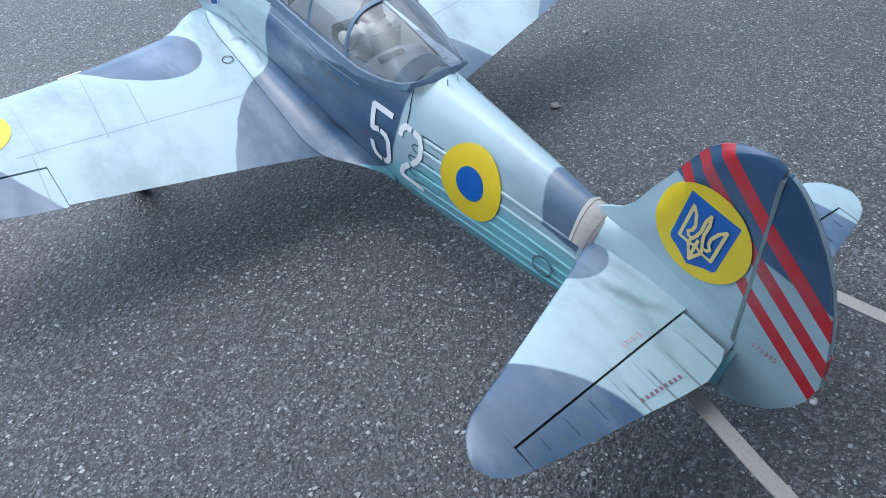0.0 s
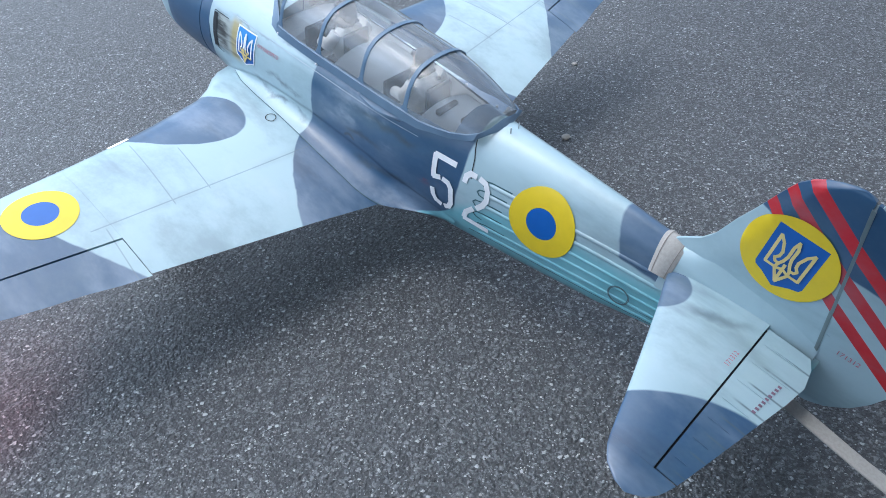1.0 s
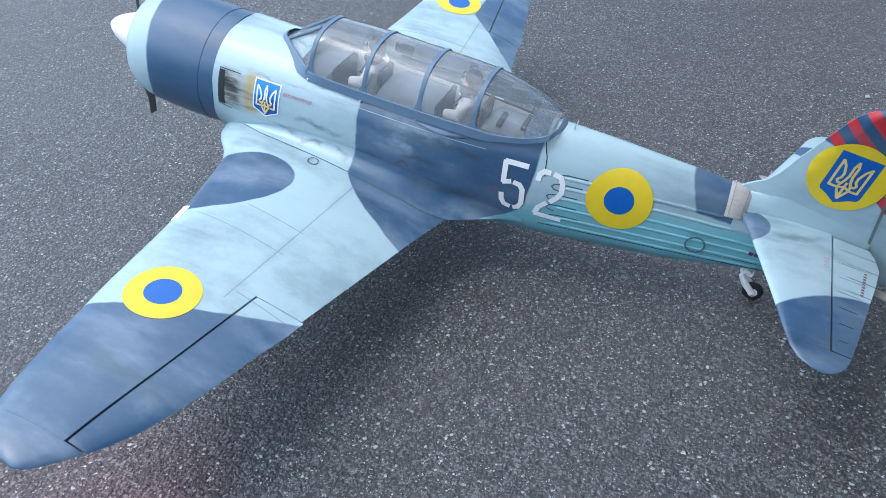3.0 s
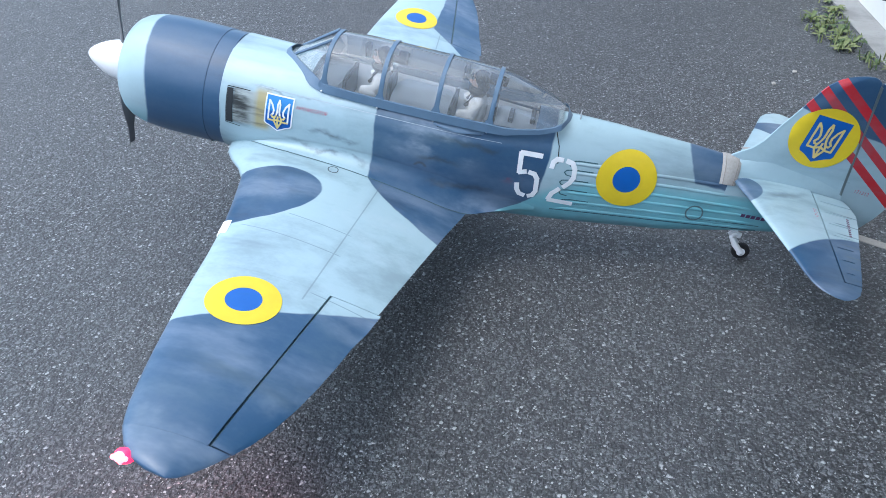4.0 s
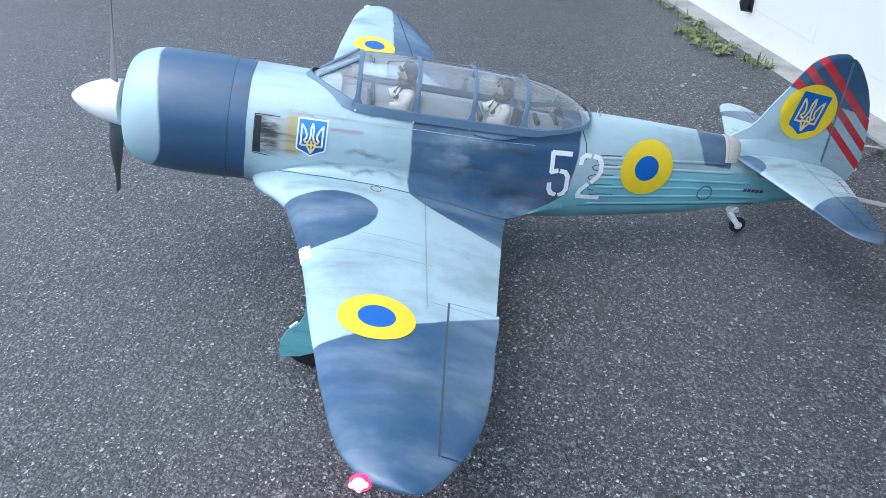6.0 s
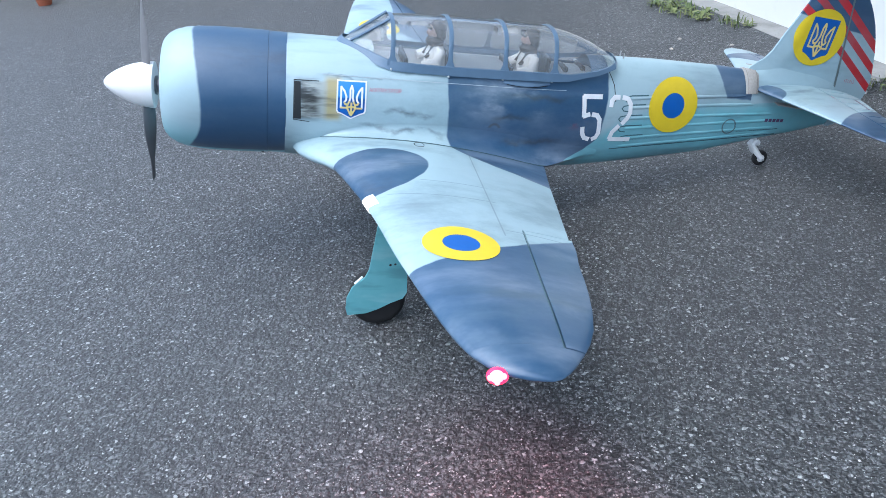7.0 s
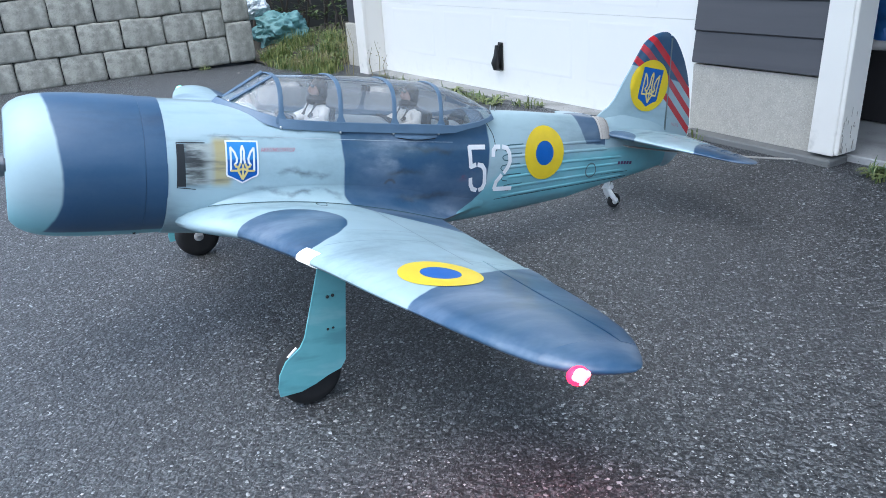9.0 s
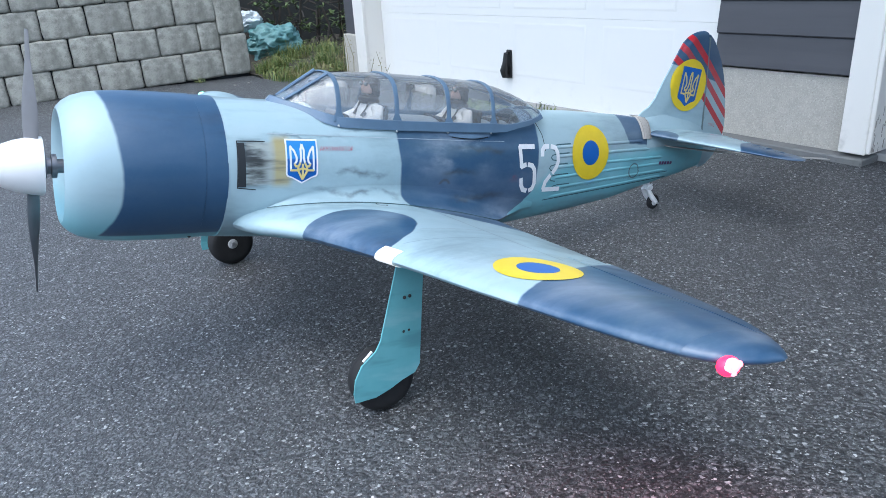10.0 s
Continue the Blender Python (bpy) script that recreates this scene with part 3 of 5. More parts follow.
part("spinner", spinner, CHALK, aircraft, "glossy white pointed spinner")


def blade(sign):
    rings = []
    for i in range(15):
        t = i / 14
        r = 0.03 + 0.225 * t
        w = 0.012 + 0.016 * math.sin(math.pi * min(1, t * 1.15 + 0.12)) * (1 if t < 0.93 else 0.6)
        a = radians(62 - 45 * t) * sign
        th = 0.005 * (1 - 0.7 * t)
        ring = []
        for k in range(10):
            c, s = math.cos(2 * math.pi * k / 10) * w, math.sin(2 * math.pi * k / 10) * th
            ring.append((-0.02 + s * math.cos(a) - c * math.sin(a) * 0.6, c * math.cos(a) + s * math.sin(a), sign * r))
        rings.append(ring)
    return loft(rings)


prop = part("propeller", turned([(-0.03, 0.02), (-0.012, 0.02)], seg=20), GREY, aircraft, "two-bladed grey propeller standing upright")
for s in (1, -1):
    part("blade", blade(s), GREY, prop)

# small fittings on cowl and deck
for a in (-118, -92, -62):
    p = Vector((0.26, 0.1515 * math.cos(radians(a)), 0.1515 * math.sin(radians(a))))
    part("cowl_screw", ball(p, 0.004, 8), BLACK, aircraft)

# exhaust outlet in the flank
for side in (-1, 1):
    f = lambda u, v, l: flank(u, v, l, side)
    ex = decal([[(0.335, -0.012), (0.352, -0.012), (0.349, 0.076), (0.335, 0.076)]], f, 0.008)
    part("exhaust_slot", ex, GROOVE, aircraft, "black exhaust slot")
    rim = decal(stroke([(0.392, 0.079), (0.334, 0.079), (0.334, -0.014), (0.372, -0.018)], 0.0018), f, 0.008)
    part("slot_rim", rim, GROOVE, aircraft)

# wing
LE = [(0, 0.33), (0.13, 0.336), (0.17, 0.348), (0.20, 0.368), (0.235, 0.402), (0.28, 0.429), (0.4, 0.458), (0.5, 0.479), (0.61, 0.495), (0.75, 0.511), (0.85, 0.526), (0.97, 0.545), (1.05, 0.562), (1.09, 0.576), (1.12, 0.595), (1.14, 0.617), (1.152, 0.645), (1.158, 0.68)]
TE = [(0, 1.008), (0.1, 1.0), (0.3, 0.952), (0.655, 0.879), (0.8, 0.852), (0.85, 0.842), (0.93, 0.823), (0.98, 0.807), (1.03, 0.788), (1.06, 0.771), (1.09, 0.751), (1.12, 0.728), (1.14, 0.710), (1.152, 0.696), (1.158, 0.68)]
HINGE = [(0.66, 0.778), (1.09, 0.718)]


def wing_z(x, y, lower=False):
    y = abs(y)
    a, b = lerp_table(LE, y), lerp_table(TE, y)
    c = max(b - a, 1e-4)
    u = min(1.0, max(0.0, (x - a) / c))
    t = np.interp(y, (0, 0.3, 1.0, 1.158), (0.13, 0.13, 0.115, 0.10))
    th = 5 * t * c * (0.2969 * math.sqrt(u) - 0.126 * u - 0.3516 * u * u + 0.2843 * u ** 3 - 0.1036 * u ** 4)
    camber = 0.02 * c * 4 * u * (1 - u)
    plump = min(1.0, max(0.0, (y - 0.88) / 0.22)) * math.sqrt(max(0.0, 1 - (max(0.0, y - 1.09) / 0.0682) ** 2))
    th += 0.0085 * plump * math.sqrt(max(0.0, math.sin(math.pi * u)))
    return -0.112 + 0.105 * y - 0.015 * (x - 0.5) + camber + (-th * 0.8 if lower else th)


def wing_top(x, y, lift=0.0):
    return Vector((x, y, wing_z(x, y) + lift))


def wing_ring(y, x0, x1, side, n=18):
    a = lerp_table(LE, y)
    xs = [x0 + (x1 - x0) * (1 - math.cos(math.pi * i / n / (1.25 if x0 > a else 1.0))) / (1 - math.cos(math.pi / (1.25 if x0 > a else 1.0))) for i in range(n + 1)]
    up = [(x, side * y, wing_z(x, y)) for x in xs]
    dn = [(x, side * y, wing_z(x, y, True)) for x in reversed(xs[1:] if x0 <= a else xs)]
    if x1 >= lerp_table(TE, y) - 1e-6:
        dn = dn[1:]
    return up + dn


def wing(side):
    ys = [0.02, 0.06, 0.1, 0.13, 0.15, 0.17, 0.185, 0.2, 0.215, 0.235, 0.255, 0.28, 0.32, 0.38, 0.44, 0.5, 0.56, 0.62, 0.6597]
    bm = loft([wing_ring(y, lerp_table(LE, y), lerp_table(TE, y), side) for y in ys], (True, True))
    ys = [0.66, 0.7, 0.76, 0.82, 0.88, 0.94, 1.0, 1.04, 1.07, 1.0892]
    loft([wing_ring(y, lerp_table(LE, y), lerp_table(HINGE, y) - 0.0025, side) for y in ys], (True, True), bm=bm)
    ys = [1.0894, 1.1, 1.11, 1.12, 1.13, 1.14, 1.147, 1.152, 1.156, 1.1578]
    loft([wing_ring(y, lerp_table(LE, y), lerp_table(TE, y), side) for y in ys], (True, True), bm=bm)
    return bm


def aileron(side):
    ys = [0.6614, 0.72, 0.78, 0.84, 0.9, 0.96, 1.02, 1.06, 1.0865]
    return loft([wing_ring(y, lerp_table(HINGE, y) + 0.0022, lerp_table(TE, y) + (0.006 if y < 0.75 else 0), side, 12) for y in ys], (True, True))


for side in (-1, 1):
    w = part("wing", wing(side), WING, aircraft, "pale blue wing with dark blue patches and a roundel", 50)
    part("aileron", aileron(side), WING, w, "", 50)
    gap = loft([[(lerp_table(HINGE, y) + d, side * y, wing_z(lerp_table(HINGE, y), y) - 0.005) for d in (-0.006, 0.006)] for y in (0.665, 0.8, 0.95, 1.085)], closed=False)
    part("hinge_gap", gap, EDGE, w, "dark aileron hinge gap")
    top = lambda u, v, l: wing_top(u, side * v, l)
    r = decal([disc(0.632, 0.751, 0.072), disc(0.632, 0.751, 0.0350)], top, 0.012, [0, 1])
    part("roundel", r, [YELLOW, BLUE], w, "yellow roundel with a blue centre")
    h = decal([q for q in stroke(disc(0.638, 0.203, 0.0125, 20) + [disc(0.638, 0.203, 0.0125, 20)[0]], 0.0022)], top, 0.01)
    part("filler_ring", h, GROOVE, w, "small round filler outline")
    # fairing between wing and fuselage, running out along the flank behind the wing
    rows = []
    for i in range(38):
        x = 0.40 + 0.0203 * i
        q = max(0.0, min(1.0, (x - 0.96) / 0.19))
        q = q * q * (3 - 2 * q)
        r = float(np.interp(x, (0.40, 0.47, 0.55, 0.75, 0.92, 1.0, 1.151), (0.001, 0.018, 0.028, 0.042, 0.052, 0.046, 0.004)))
        zw = wing_z(min(x, 0.975), 0.14) + 0.02 * q
        a = flank(x, zw + r, 0.0012, side)
        y1 = abs(a.y) + r * 1.15
        low = wing_z(min(x, lerp_table(TE, min(y1, 0.2)) - 0.001), y1) + 0.0012
        b = Vector((x, side * y1, low)) * (1 - q) + flank(x, zw - 0.015, 0.0008, side) * q
        k = Vector((x, side * (abs(flank(x, zw + 0.3 * r, 0, side).y) + 0.003), b.z + 0.002))
        rows.append([a * (1 - t) ** 2 + k * 2 * t * (1 - t) + b * t * t for t in [j / 8 for j in range(9)]])
    part("wing_fairing", loft(rows, closed=False), FUSE, aircraft, "", 60)
    under = [[row[-1], Vector((row[-1].x, row[-1].y * 0.9, row[-1].z - 0.012)), flank(row[-1].x, row[-1].z - 0.02, -0.004, side)] for row in rows if row[-1].x > 0.96]
    part("fairing_tail", loft(under, closed=False), FUSE, aircraft, "", 60)
    edge = tube([row[-1] for row in rows if row[-1].x < 1.0], 0.0009, 6)
    part("fairing_seam", edge, EDGE, aircraft)
    # landing lamp in the leading edge
    rows = []
    for y in (0.492, 0.502, 0.513, 0.524, 0.534, 0.542):
        a = lerp_table(LE, y)
        ring = []
        for j in range(11):
            u = (j - 5) / 5
            x = a + 0.021 * u * u
            ring.append((x - 0.0016, side * y, wing_z(x, y, u < 0) + (0.0012 if u > 0 else -0.0012)))
        rows.append(ring)
    if side < 0:
        part("landing_lamp", loft(rows, closed=False), WHITE_LAMP, w, "bright white landing lamp cover")
    lamp = ball((0.606, side * 1.136, 0.001), (0.0165, 0.0125, 0.0125), 14)
    tl = part("tip_lamp", lamp, RED_LAMP if side < 0 else GREEN_LAMP, w, "glowing red wingtip lamp" if side < 0 else "glowing green wingtip lamp")
    if side < 0:
        core = ball((0.603, -1.1425, 0.005), (0.0105, 0.0085, 0.0095), 16)
        for dx, dz in ((-0.010, 0.001), (0.009, 0.003), (0.001, -0.007)):
            ball((0.603 + dx, -1.145, 0.004 + dz), 0.0045, 12, core)
        part("diode", core, HOT_LAMP, tl, "white-hot red diode cluster")

for ob in [w, *w.children_recursive]:
    for v in ob.data.vertices:
        v.co.z += 0.016 * max(0.0, v.co.y)

red = new("tip_light", bpy.data.lights.new("tip_light", "SPOT"))
red.data.spot_size, red.data.spot_blend = radians(125), 0.5
red.data.energy, red.data.color, red.data.shadow_soft_size = 3.6, (1.0, 0.012, 0.03), 0.03
red.matrix_world = look(STAND @ Vector((0.596, -1.172, -0.006)), STAND @ Vector((0.58, -1.22, -0.90)))

# stringers along the rear flanks
for side in (-1, 1):
    for za, zb_, xa, xb in ((0.066, 0.086, 1.205, 1.60), (0.042, 0.064, 1.20, 1.63), (0.014, 0.040, 1.195, 1.70), (-0.014, 0.020, 1.20, 1.70), (-0.042, 0.0, 1.21, 1.72), (-0.068, -0.018, 1.19, 1.72)):
        pts = [flank(xa + (xb - xa) * i / 30, za + (zb_ - za) * i / 30, -0.0041, side) for i in range(31)]
        part("stringer", tube(pts, [0.001, 0.004] + [0.0062] * 27 + [0.004, 0.001], 12), FUSE, aircraft, "")
        # dark tube paints the ridge's shade; its material also draws the nose outlines
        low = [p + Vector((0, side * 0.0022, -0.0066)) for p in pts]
        part("stringer_shadow_line", tube(low, 0.0014, 5), plain("stringer_shade_and_outline", (0.045, 0.115, 0.14), 0.7) if (side, za) == (-1, 0.066) else bpy.data.materials["stringer_shade_and_outline"], aircraft)
    for za, xa in ((0.066, 1.205), (0.042, 1.20), (0.014, 1.195), (-0.014, 1.20), (-0.042, 1.21)):
        nose = [(xa + 0.07, za + 0.012), (xa + 0.022, za + 0.0095), (xa + 0.005, za + 0.006), (xa, za), (xa + 0.006, za - 0.006), (xa + 0.022, za - 0.008)]
        part("stringer_outline", decal(stroke(nose, 0.0028), lambda u, v, l: flank(u, v, l, side), 0.01), bpy.data.materials["stringer_shade_and_outline"], aircraft)
    ringd = disc(1.548, 0.0, 0.021, 24)
    part("access_ring", decal(stroke(ringd + ringd[:1], 0.004), lambda u, v, l: flank(u, v, l + 0.003, side), 0.01), EDGE, aircraft, "round access cover outline")

# roundel, emblem, code and stencils on the flanks
for side in (-1, 1):
    f = lambda u, v, l: flank(u, v, l + 0.0006, side)
    r = decal([disc(1.355, 0.053, 0.0745), disc(1.355, 0.053, 0.034)], lambda u, v, l: flank(u, v, l + 0.0018, side), 0.01, [0, 1])
    part("roundel", r, [YELLOW, BLUE], aircraft, "yellow roundel with a blue centre")


def trident(cx, cz, w, tilt=0.0, tall=1.0):
    """A shield and the strokes of a three-pronged sign on it, w wide."""
    c, s = math.cos(radians(tilt)), math.sin(radians(tilt))
    go = lambda pts: [(cx + (u * c - v * s) * w, cz + (u * s + v * c * tall) * w) for u, v in pts]
    shield = go([(-0.5, 0.66), (0.5, 0.66), (0.5, -0.42), (0.46, -0.5), (0.3, -0.56), (0.0, -0.74), (-0.3, -0.56), (-0.46, -0.5), (-0.5, -0.42)])
    inner = go([(-0.45, 0.61), (0.45, 0.61), (0.45, -0.40), (0.42, -0.46), (0.28, -0.52), (0.0, -0.68), (-0.28, -0.52), (-0.42, -0.46), (-0.45, -0.40)])
    lines = []
    for k in (-1, 1):
        lines += [[(k * 0.35, 0.44), (k * 0.35, -0.30), (k * 0.13, -0.30)],
                  [(k * 0.35, 0.44), (k * 0.24, 0.30), (k * 0.17, 0.10), (k * 0.18, -0.02), (k * 0.24, -0.10), (k * 0.20, -0.17), (k * 0.12, -0.17)],
                  [(0, 0.50), (k * 0.045, 0.34), (k * 0.04, 0.08), (k * 0.07, -0.06), (k * 0.13, -0.20), (k * 0.14, -0.30), (k * 0.08, -0.42), (0, -0.58)]]
    lines += [[(0.0, -0.10), (0.0, -0.55)], [(-0.13, -0.28), (0, -0.22), (0.13, -0.28)]]
    quads = [q for l in lines for q in stroke(go(l), 0.062 * w)]
    return shield, inner, quads


sh, inn, qs = trident(0.471, 0.042, 0.0725, 0.0, 0.90)
place = lambda u, v, l: flank(u, v, l + 0.0004)
upper = [inn[0], (inn[0][0], 0.046), (inn[1][0], 0.046), inn[1]]
tone = [1 if sum(v for _, v in q) / 4 > 0.037 else 2 for q in qs]
part("emblem", decal([sh, inn, upper] + qs, place, 0.012, [1, 0, 3] + tone), [BLUE, WHITE, GOLD, plain("emblem_sky_blue", (0.04, 0.25, 0.62), 0.38, 0, 0.06, 40)], aircraft, "blue shield with a white and gold three-pronged sign")


def slanted(pts, x0, z0, w, h, lean=0.12):
    return [(x0 + u * w + (1 - v) * h * lean, z0 + v * h) for u, v in pts]


five = [[(1, 1), (0.1, 1), (0.1, 0.56)], [(0.1, 0.56), (0.38, 0.60)], [(0.55, 0.60), (0.78, 0.58), (0.92, 0.48), (0.92, 0.16), (0.80, 0.04), (0.62, 0.0)], [(0.42, 0.0), (0.2, 0.03), (0.08, 0.14), (0.06, 0.28)]]
two = [[(0.05, 0.80), (0.08, 0.92), (0.22, 1.0), (0.42, 1.0)], [(0.60, 1.0), (0.82, 0.97), (0.93, 0.85), (0.93, 0.66), (0.80, 0.52), (0.60, 0.40)], [(0.44, 0.33), (0.18, 0.18), (0.08, 0.02)], [(0.08, 0.0), (1.0, 0.0)]]
for k, (digit, x0, wide) in enumerate(((five, 1.078, 0.057), (two, 1.160, 0.066))):
    quads = [q for l in digit for q in stroke(slanted(l, x0, -0.043, wide, 0.114), 0.0122)]
    part("code_digit", decal(quads, lambda u, v, l: flank(u, v, l + 0.001), 0.01), WHITE, aircraft, "white stencilled figure " + "52"[k])


def letters(text, size, m, name, parent, mat, label, bend=None, squeeze=1.0):
    """Words in Blender's own font, made into a mesh and laid on a surface."""
    cu = bpy.data.curves.new("letters", "FONT")
    cu.body, cu.size, cu.align_y = text, size, "CENTER"
    tmp = new("letters", cu)
    bpy.context.view_layer.update()
    me = bpy.data.meshes.new_from_object(tmp.evaluated_get(bpy.context.evaluated_depsgraph_get()))
    bpy.data.objects.remove(tmp)
    for v in me.vertices:
        v.co.x *= squeeze
        v.co = bend(v.co.x, v.co.y) if bend else m @ v.co
    me.materials.append(mat)
    ob = new(name, me)
    ob.parent = parent
    return tagged(ob, label)


letters("АККУМУЛЯТОР", 0.0115, None, "stencil", aircraft, RED, "small red stencilled word", lambda u, v: flank(0.513 + u, 0.066 + v, 0.0012), 0.92)

part("scratch_line", decal(stroke([(0.40, 0.094), (0.60, 0.091), (0.80, 0.088), (1.03, 0.084)], 0.0012), lambda u, v, l: flank(u, v, l), 0.02), SCRATCH, aircraft, "thin pale scratch along the flank")

# canopy: rail, arches, glass
SECTION = [(-1, 0), (-0.955, 0.18), (-0.905, 0.38), (-0.84, 0.58), (-0.73, 0.77), (-0.57, 0.90), (-0.37, 0.965), (-0.17, 0.993), (0, 1)]
FACETED = [(-1, 0), (-0.92, 0.16), (-0.84, 0.32), (-0.76, 0.48), (-0.68, 0.64), (-0.60, 0.80), (-0.52, 0.96), (-0.30, 0.99), (0, 1)]
SECTION += [(-u, v) for u, v in reversed(SECTION[:-1])]
FACETED += [(-u, v) for u, v in reversed(FACETED[:-1])]


def canopy_ring(x, base, half, top, n=32):
    """Nearly flat sides, rounded shoulders and a low arched top."""
    ks = [i / n * (len(SECTION) - 1) for i in range(n + 1)]
    shape = SECTION if x > 0.55 else FACETED
    u = np.interp(ks, range(len(SECTION)), [p[0] for p in shape])
    v = np.interp(ks, range(len(SECTION)), [p[1] for p in shape])
    return [Vector((x, half * a, base + (top - base) * b)) for a, b in zip(u, v)]


CAN = [(0.453, 0.148, 0.020, 0.150), (0.495, 0.138, 0.054, 0.170), (0.533, 0.129, 0.080, 0.194), (0.568, 0.121, 0.104, 0.217), (0.64, 0.119, 0.106, 0.221),
       (0.712, 0.118, 0.106, 0.223), (0.78, 0.118, 0.105, 0.2235), (0.854, 0.118, 0.104, 0.223), (0.92, 0.118, 0.102, 0.222), (0.988, 0.119, 0.100, 0.220),
       (1.03, 0.121, 0.097, 0.213), (1.07, 0.126, 0.092, 0.203), (1.11, 0.133, 0.085, 0.190), (1.145, 0.143, 0.074, 0.174), (1.163, 0.150, 0.060, 0.164)]
canopy = part("canopy", loft([canopy_ring(*c) for c in CAN], closed=False), GLASS, aircraft, "long clear canopy over two seats", 24)
canopy.visible_shadow = False
for c in (CAN[3], CAN[5], CAN[7], CAN[9]):
    ring = canopy_ring(c[0], c[1], c[2] + 0.0008, c[3] + 0.0008, 28)
    foot = lambda p: 1.0 + 1.1 * max(0.0, 1 - max(0.0, p.z - c[1] - 0.010) / 0.016) ** 2
    part("arch", loft([[p + Vector((dx * foot(p), 0, dz * (p.z - c[1]) / 0.09)) for p in ring] for dx, dz in ((-0.0058, 0), (-0.0051, 0.0022), (0.0051, 0.0022), (0.0058, 0))], closed=False), FRAME, canopy, "blue-grey canopy arch")
rail = []
for x, base, half, top in CAN:
    rail.append((x, half, base))
left = [Vector((x, -h, b)) for x, h, b in rail]
path = [Vector((0.448, 0, 0.149))] + left + [Vector((1.172, -0.04, 0.155)), Vector((1.174, 0, 0.160)), Vector((1.172, 0.04, 0.155))] + [Vector((p.x, -p.y, p.z)) for p in reversed(left)] + [Vector((0.448, 0, 0.149))]
rings = []
for i, p in enumerate(path):
    out = Vector((0, p.y, 0)).normalized() if abs(p.y) > 0.03 else Vector((1 if p.x > 0.8 else -1, 0, 0))
    d = deck(p.x, p.y if abs(p.y) < 0.12 else 0.12)
    lowz = p.z - (0.012 if p.x < 1.05 else 0.007)
    tall = 0.010 if p.x < 1.0 else 0.006
    lo = flank(p.x, lowz, 0.002, -1 if p.y < 0 else 1) if abs(p.y) > 0.07 else p + out * 0.012 + Vector((0, 0, -0.006))
    if abs(p.y) > 0.07 and abs(lo.y) < abs(p.y) + 0.002:
        lo.y = math.copysign(abs(p.y) + 0.002, p.y)
    rings.append([p + Vector((0, 0, tall)) - out * 0.002, p + Vector((0, 0, tall - 0.001)) + out * 0.002, lo + out * 0.003, lo - out * 0.002])
part("rail", loft(rings, (False, False)), FRAME, canopy, "blue-grey canopy rail")
for x, b in ((0.566, 0.112), (0.71, 0.104), (0.852, 0.104), (0.986, 0.104), (1.10, 0.122)):
    for side in (-1, 1):
        part("rail_screw", ball(flank(x, b, 0.006, side), 0.0032, 10), STEEL, canopy, "bright screw head")
for s in (-1, 1):
    bar = tube([(0.47, s * 0.028, 0.155), (0.51, s * 0.034, 0.182), (0.562, s * 0.038, 0.217)], 0.004, 6)
    part("windscreen_bar", bar, FRAME, canopy)
lip = []
for i in range(13):
    x = 0.855 + 0.0105 * i
    sag = math.sin(math.pi * i / 12)
    lip.append([flank(x, 0.104, 0.004), flank(x, 0.100 - 0.004 * sag, 0.005 + 0.005 * sag), flank(x, 0.096 - 0.004 * sag, 0.003 + 0.006 * sag), flank(x, 0.097, 0.001)])
part("lifted_lip", loft(lip), FRAME, canopy, "rail edge lifting from the skin")
# shadow below the lifted edge, laid on the skin as a dark decal
part("lip_shadow", decal(stroke([(0.865, 0.095), (0.90, 0.0915), (0.94, 0.0915), (0.975, 0.095)], 0.005), lambda u, v, l: flank(u, v, l), 0.01), GROOVE, canopy, "dark strip painted as the lifted rail's shadow")
for y in (-0.012, 0.012):
    part("aerial_pin", tube([deck(1.205, y), deck(1.205, y) + Vector((0, 0, 0.014))], 0.0014, 6), STEEL, aircraft)
part("rear_seam", decal(stroke([(1.155, 0.13), (1.17, 0.10), (1.178, 0.06)], 0.0022), lambda u, v, l: flank(u, v, l), 0.01), GROOVE, aircraft)

# tailplane
SLE = [(0.03, 1.606), (0.10, 1.637), (0.28, 1.702), (0.36, 1.728), (0.39, 1.740), (0.41, 1.756), (0.425, 1.780), (0.43, 1.800)]
STE = [(0.03, 1.878), (0.06, 1.895), (0.10, 1.899), (0.20, 1.880), (0.30, 1.862), (0.375, 1.847), (0.40, 1.838), (0.42, 1.822), (0.43, 1.800)]
SH = [(0.03, 1.800), (0.43, 1.812)]


def stab_z(x, y, lower=False):
    a, b = lerp_table(SLE, y), lerp_table(STE, y)
    c = max(b - a, 1e-4)
    u = min(1.0, max(0.0, (x - a) / c))
    th = 5 * 0.09 * c * (0.2969 * math.sqrt(u) - 0.126 * u - 0.3516 * u * u + 0.2843 * u ** 3 - 0.1036 * u ** 4)
    return 0.108 + 0.04 * (x - 1.66) - 0.02 * y + (-th if lower else th)


def stab_ring(y, x0, x1, side, n=12):
    xs = [x0 + (x1 - x0) * (i / n) ** (1.7 if x0 <= lerp_table(SLE, y) + 1e-6 else 1.0) for i in range(n + 1)]
    return [(x, side * y, stab_z(x, y)) for x in xs] + [(x, side * y, stab_z(x, y, True) - 0.0004) for x in reversed(xs)]


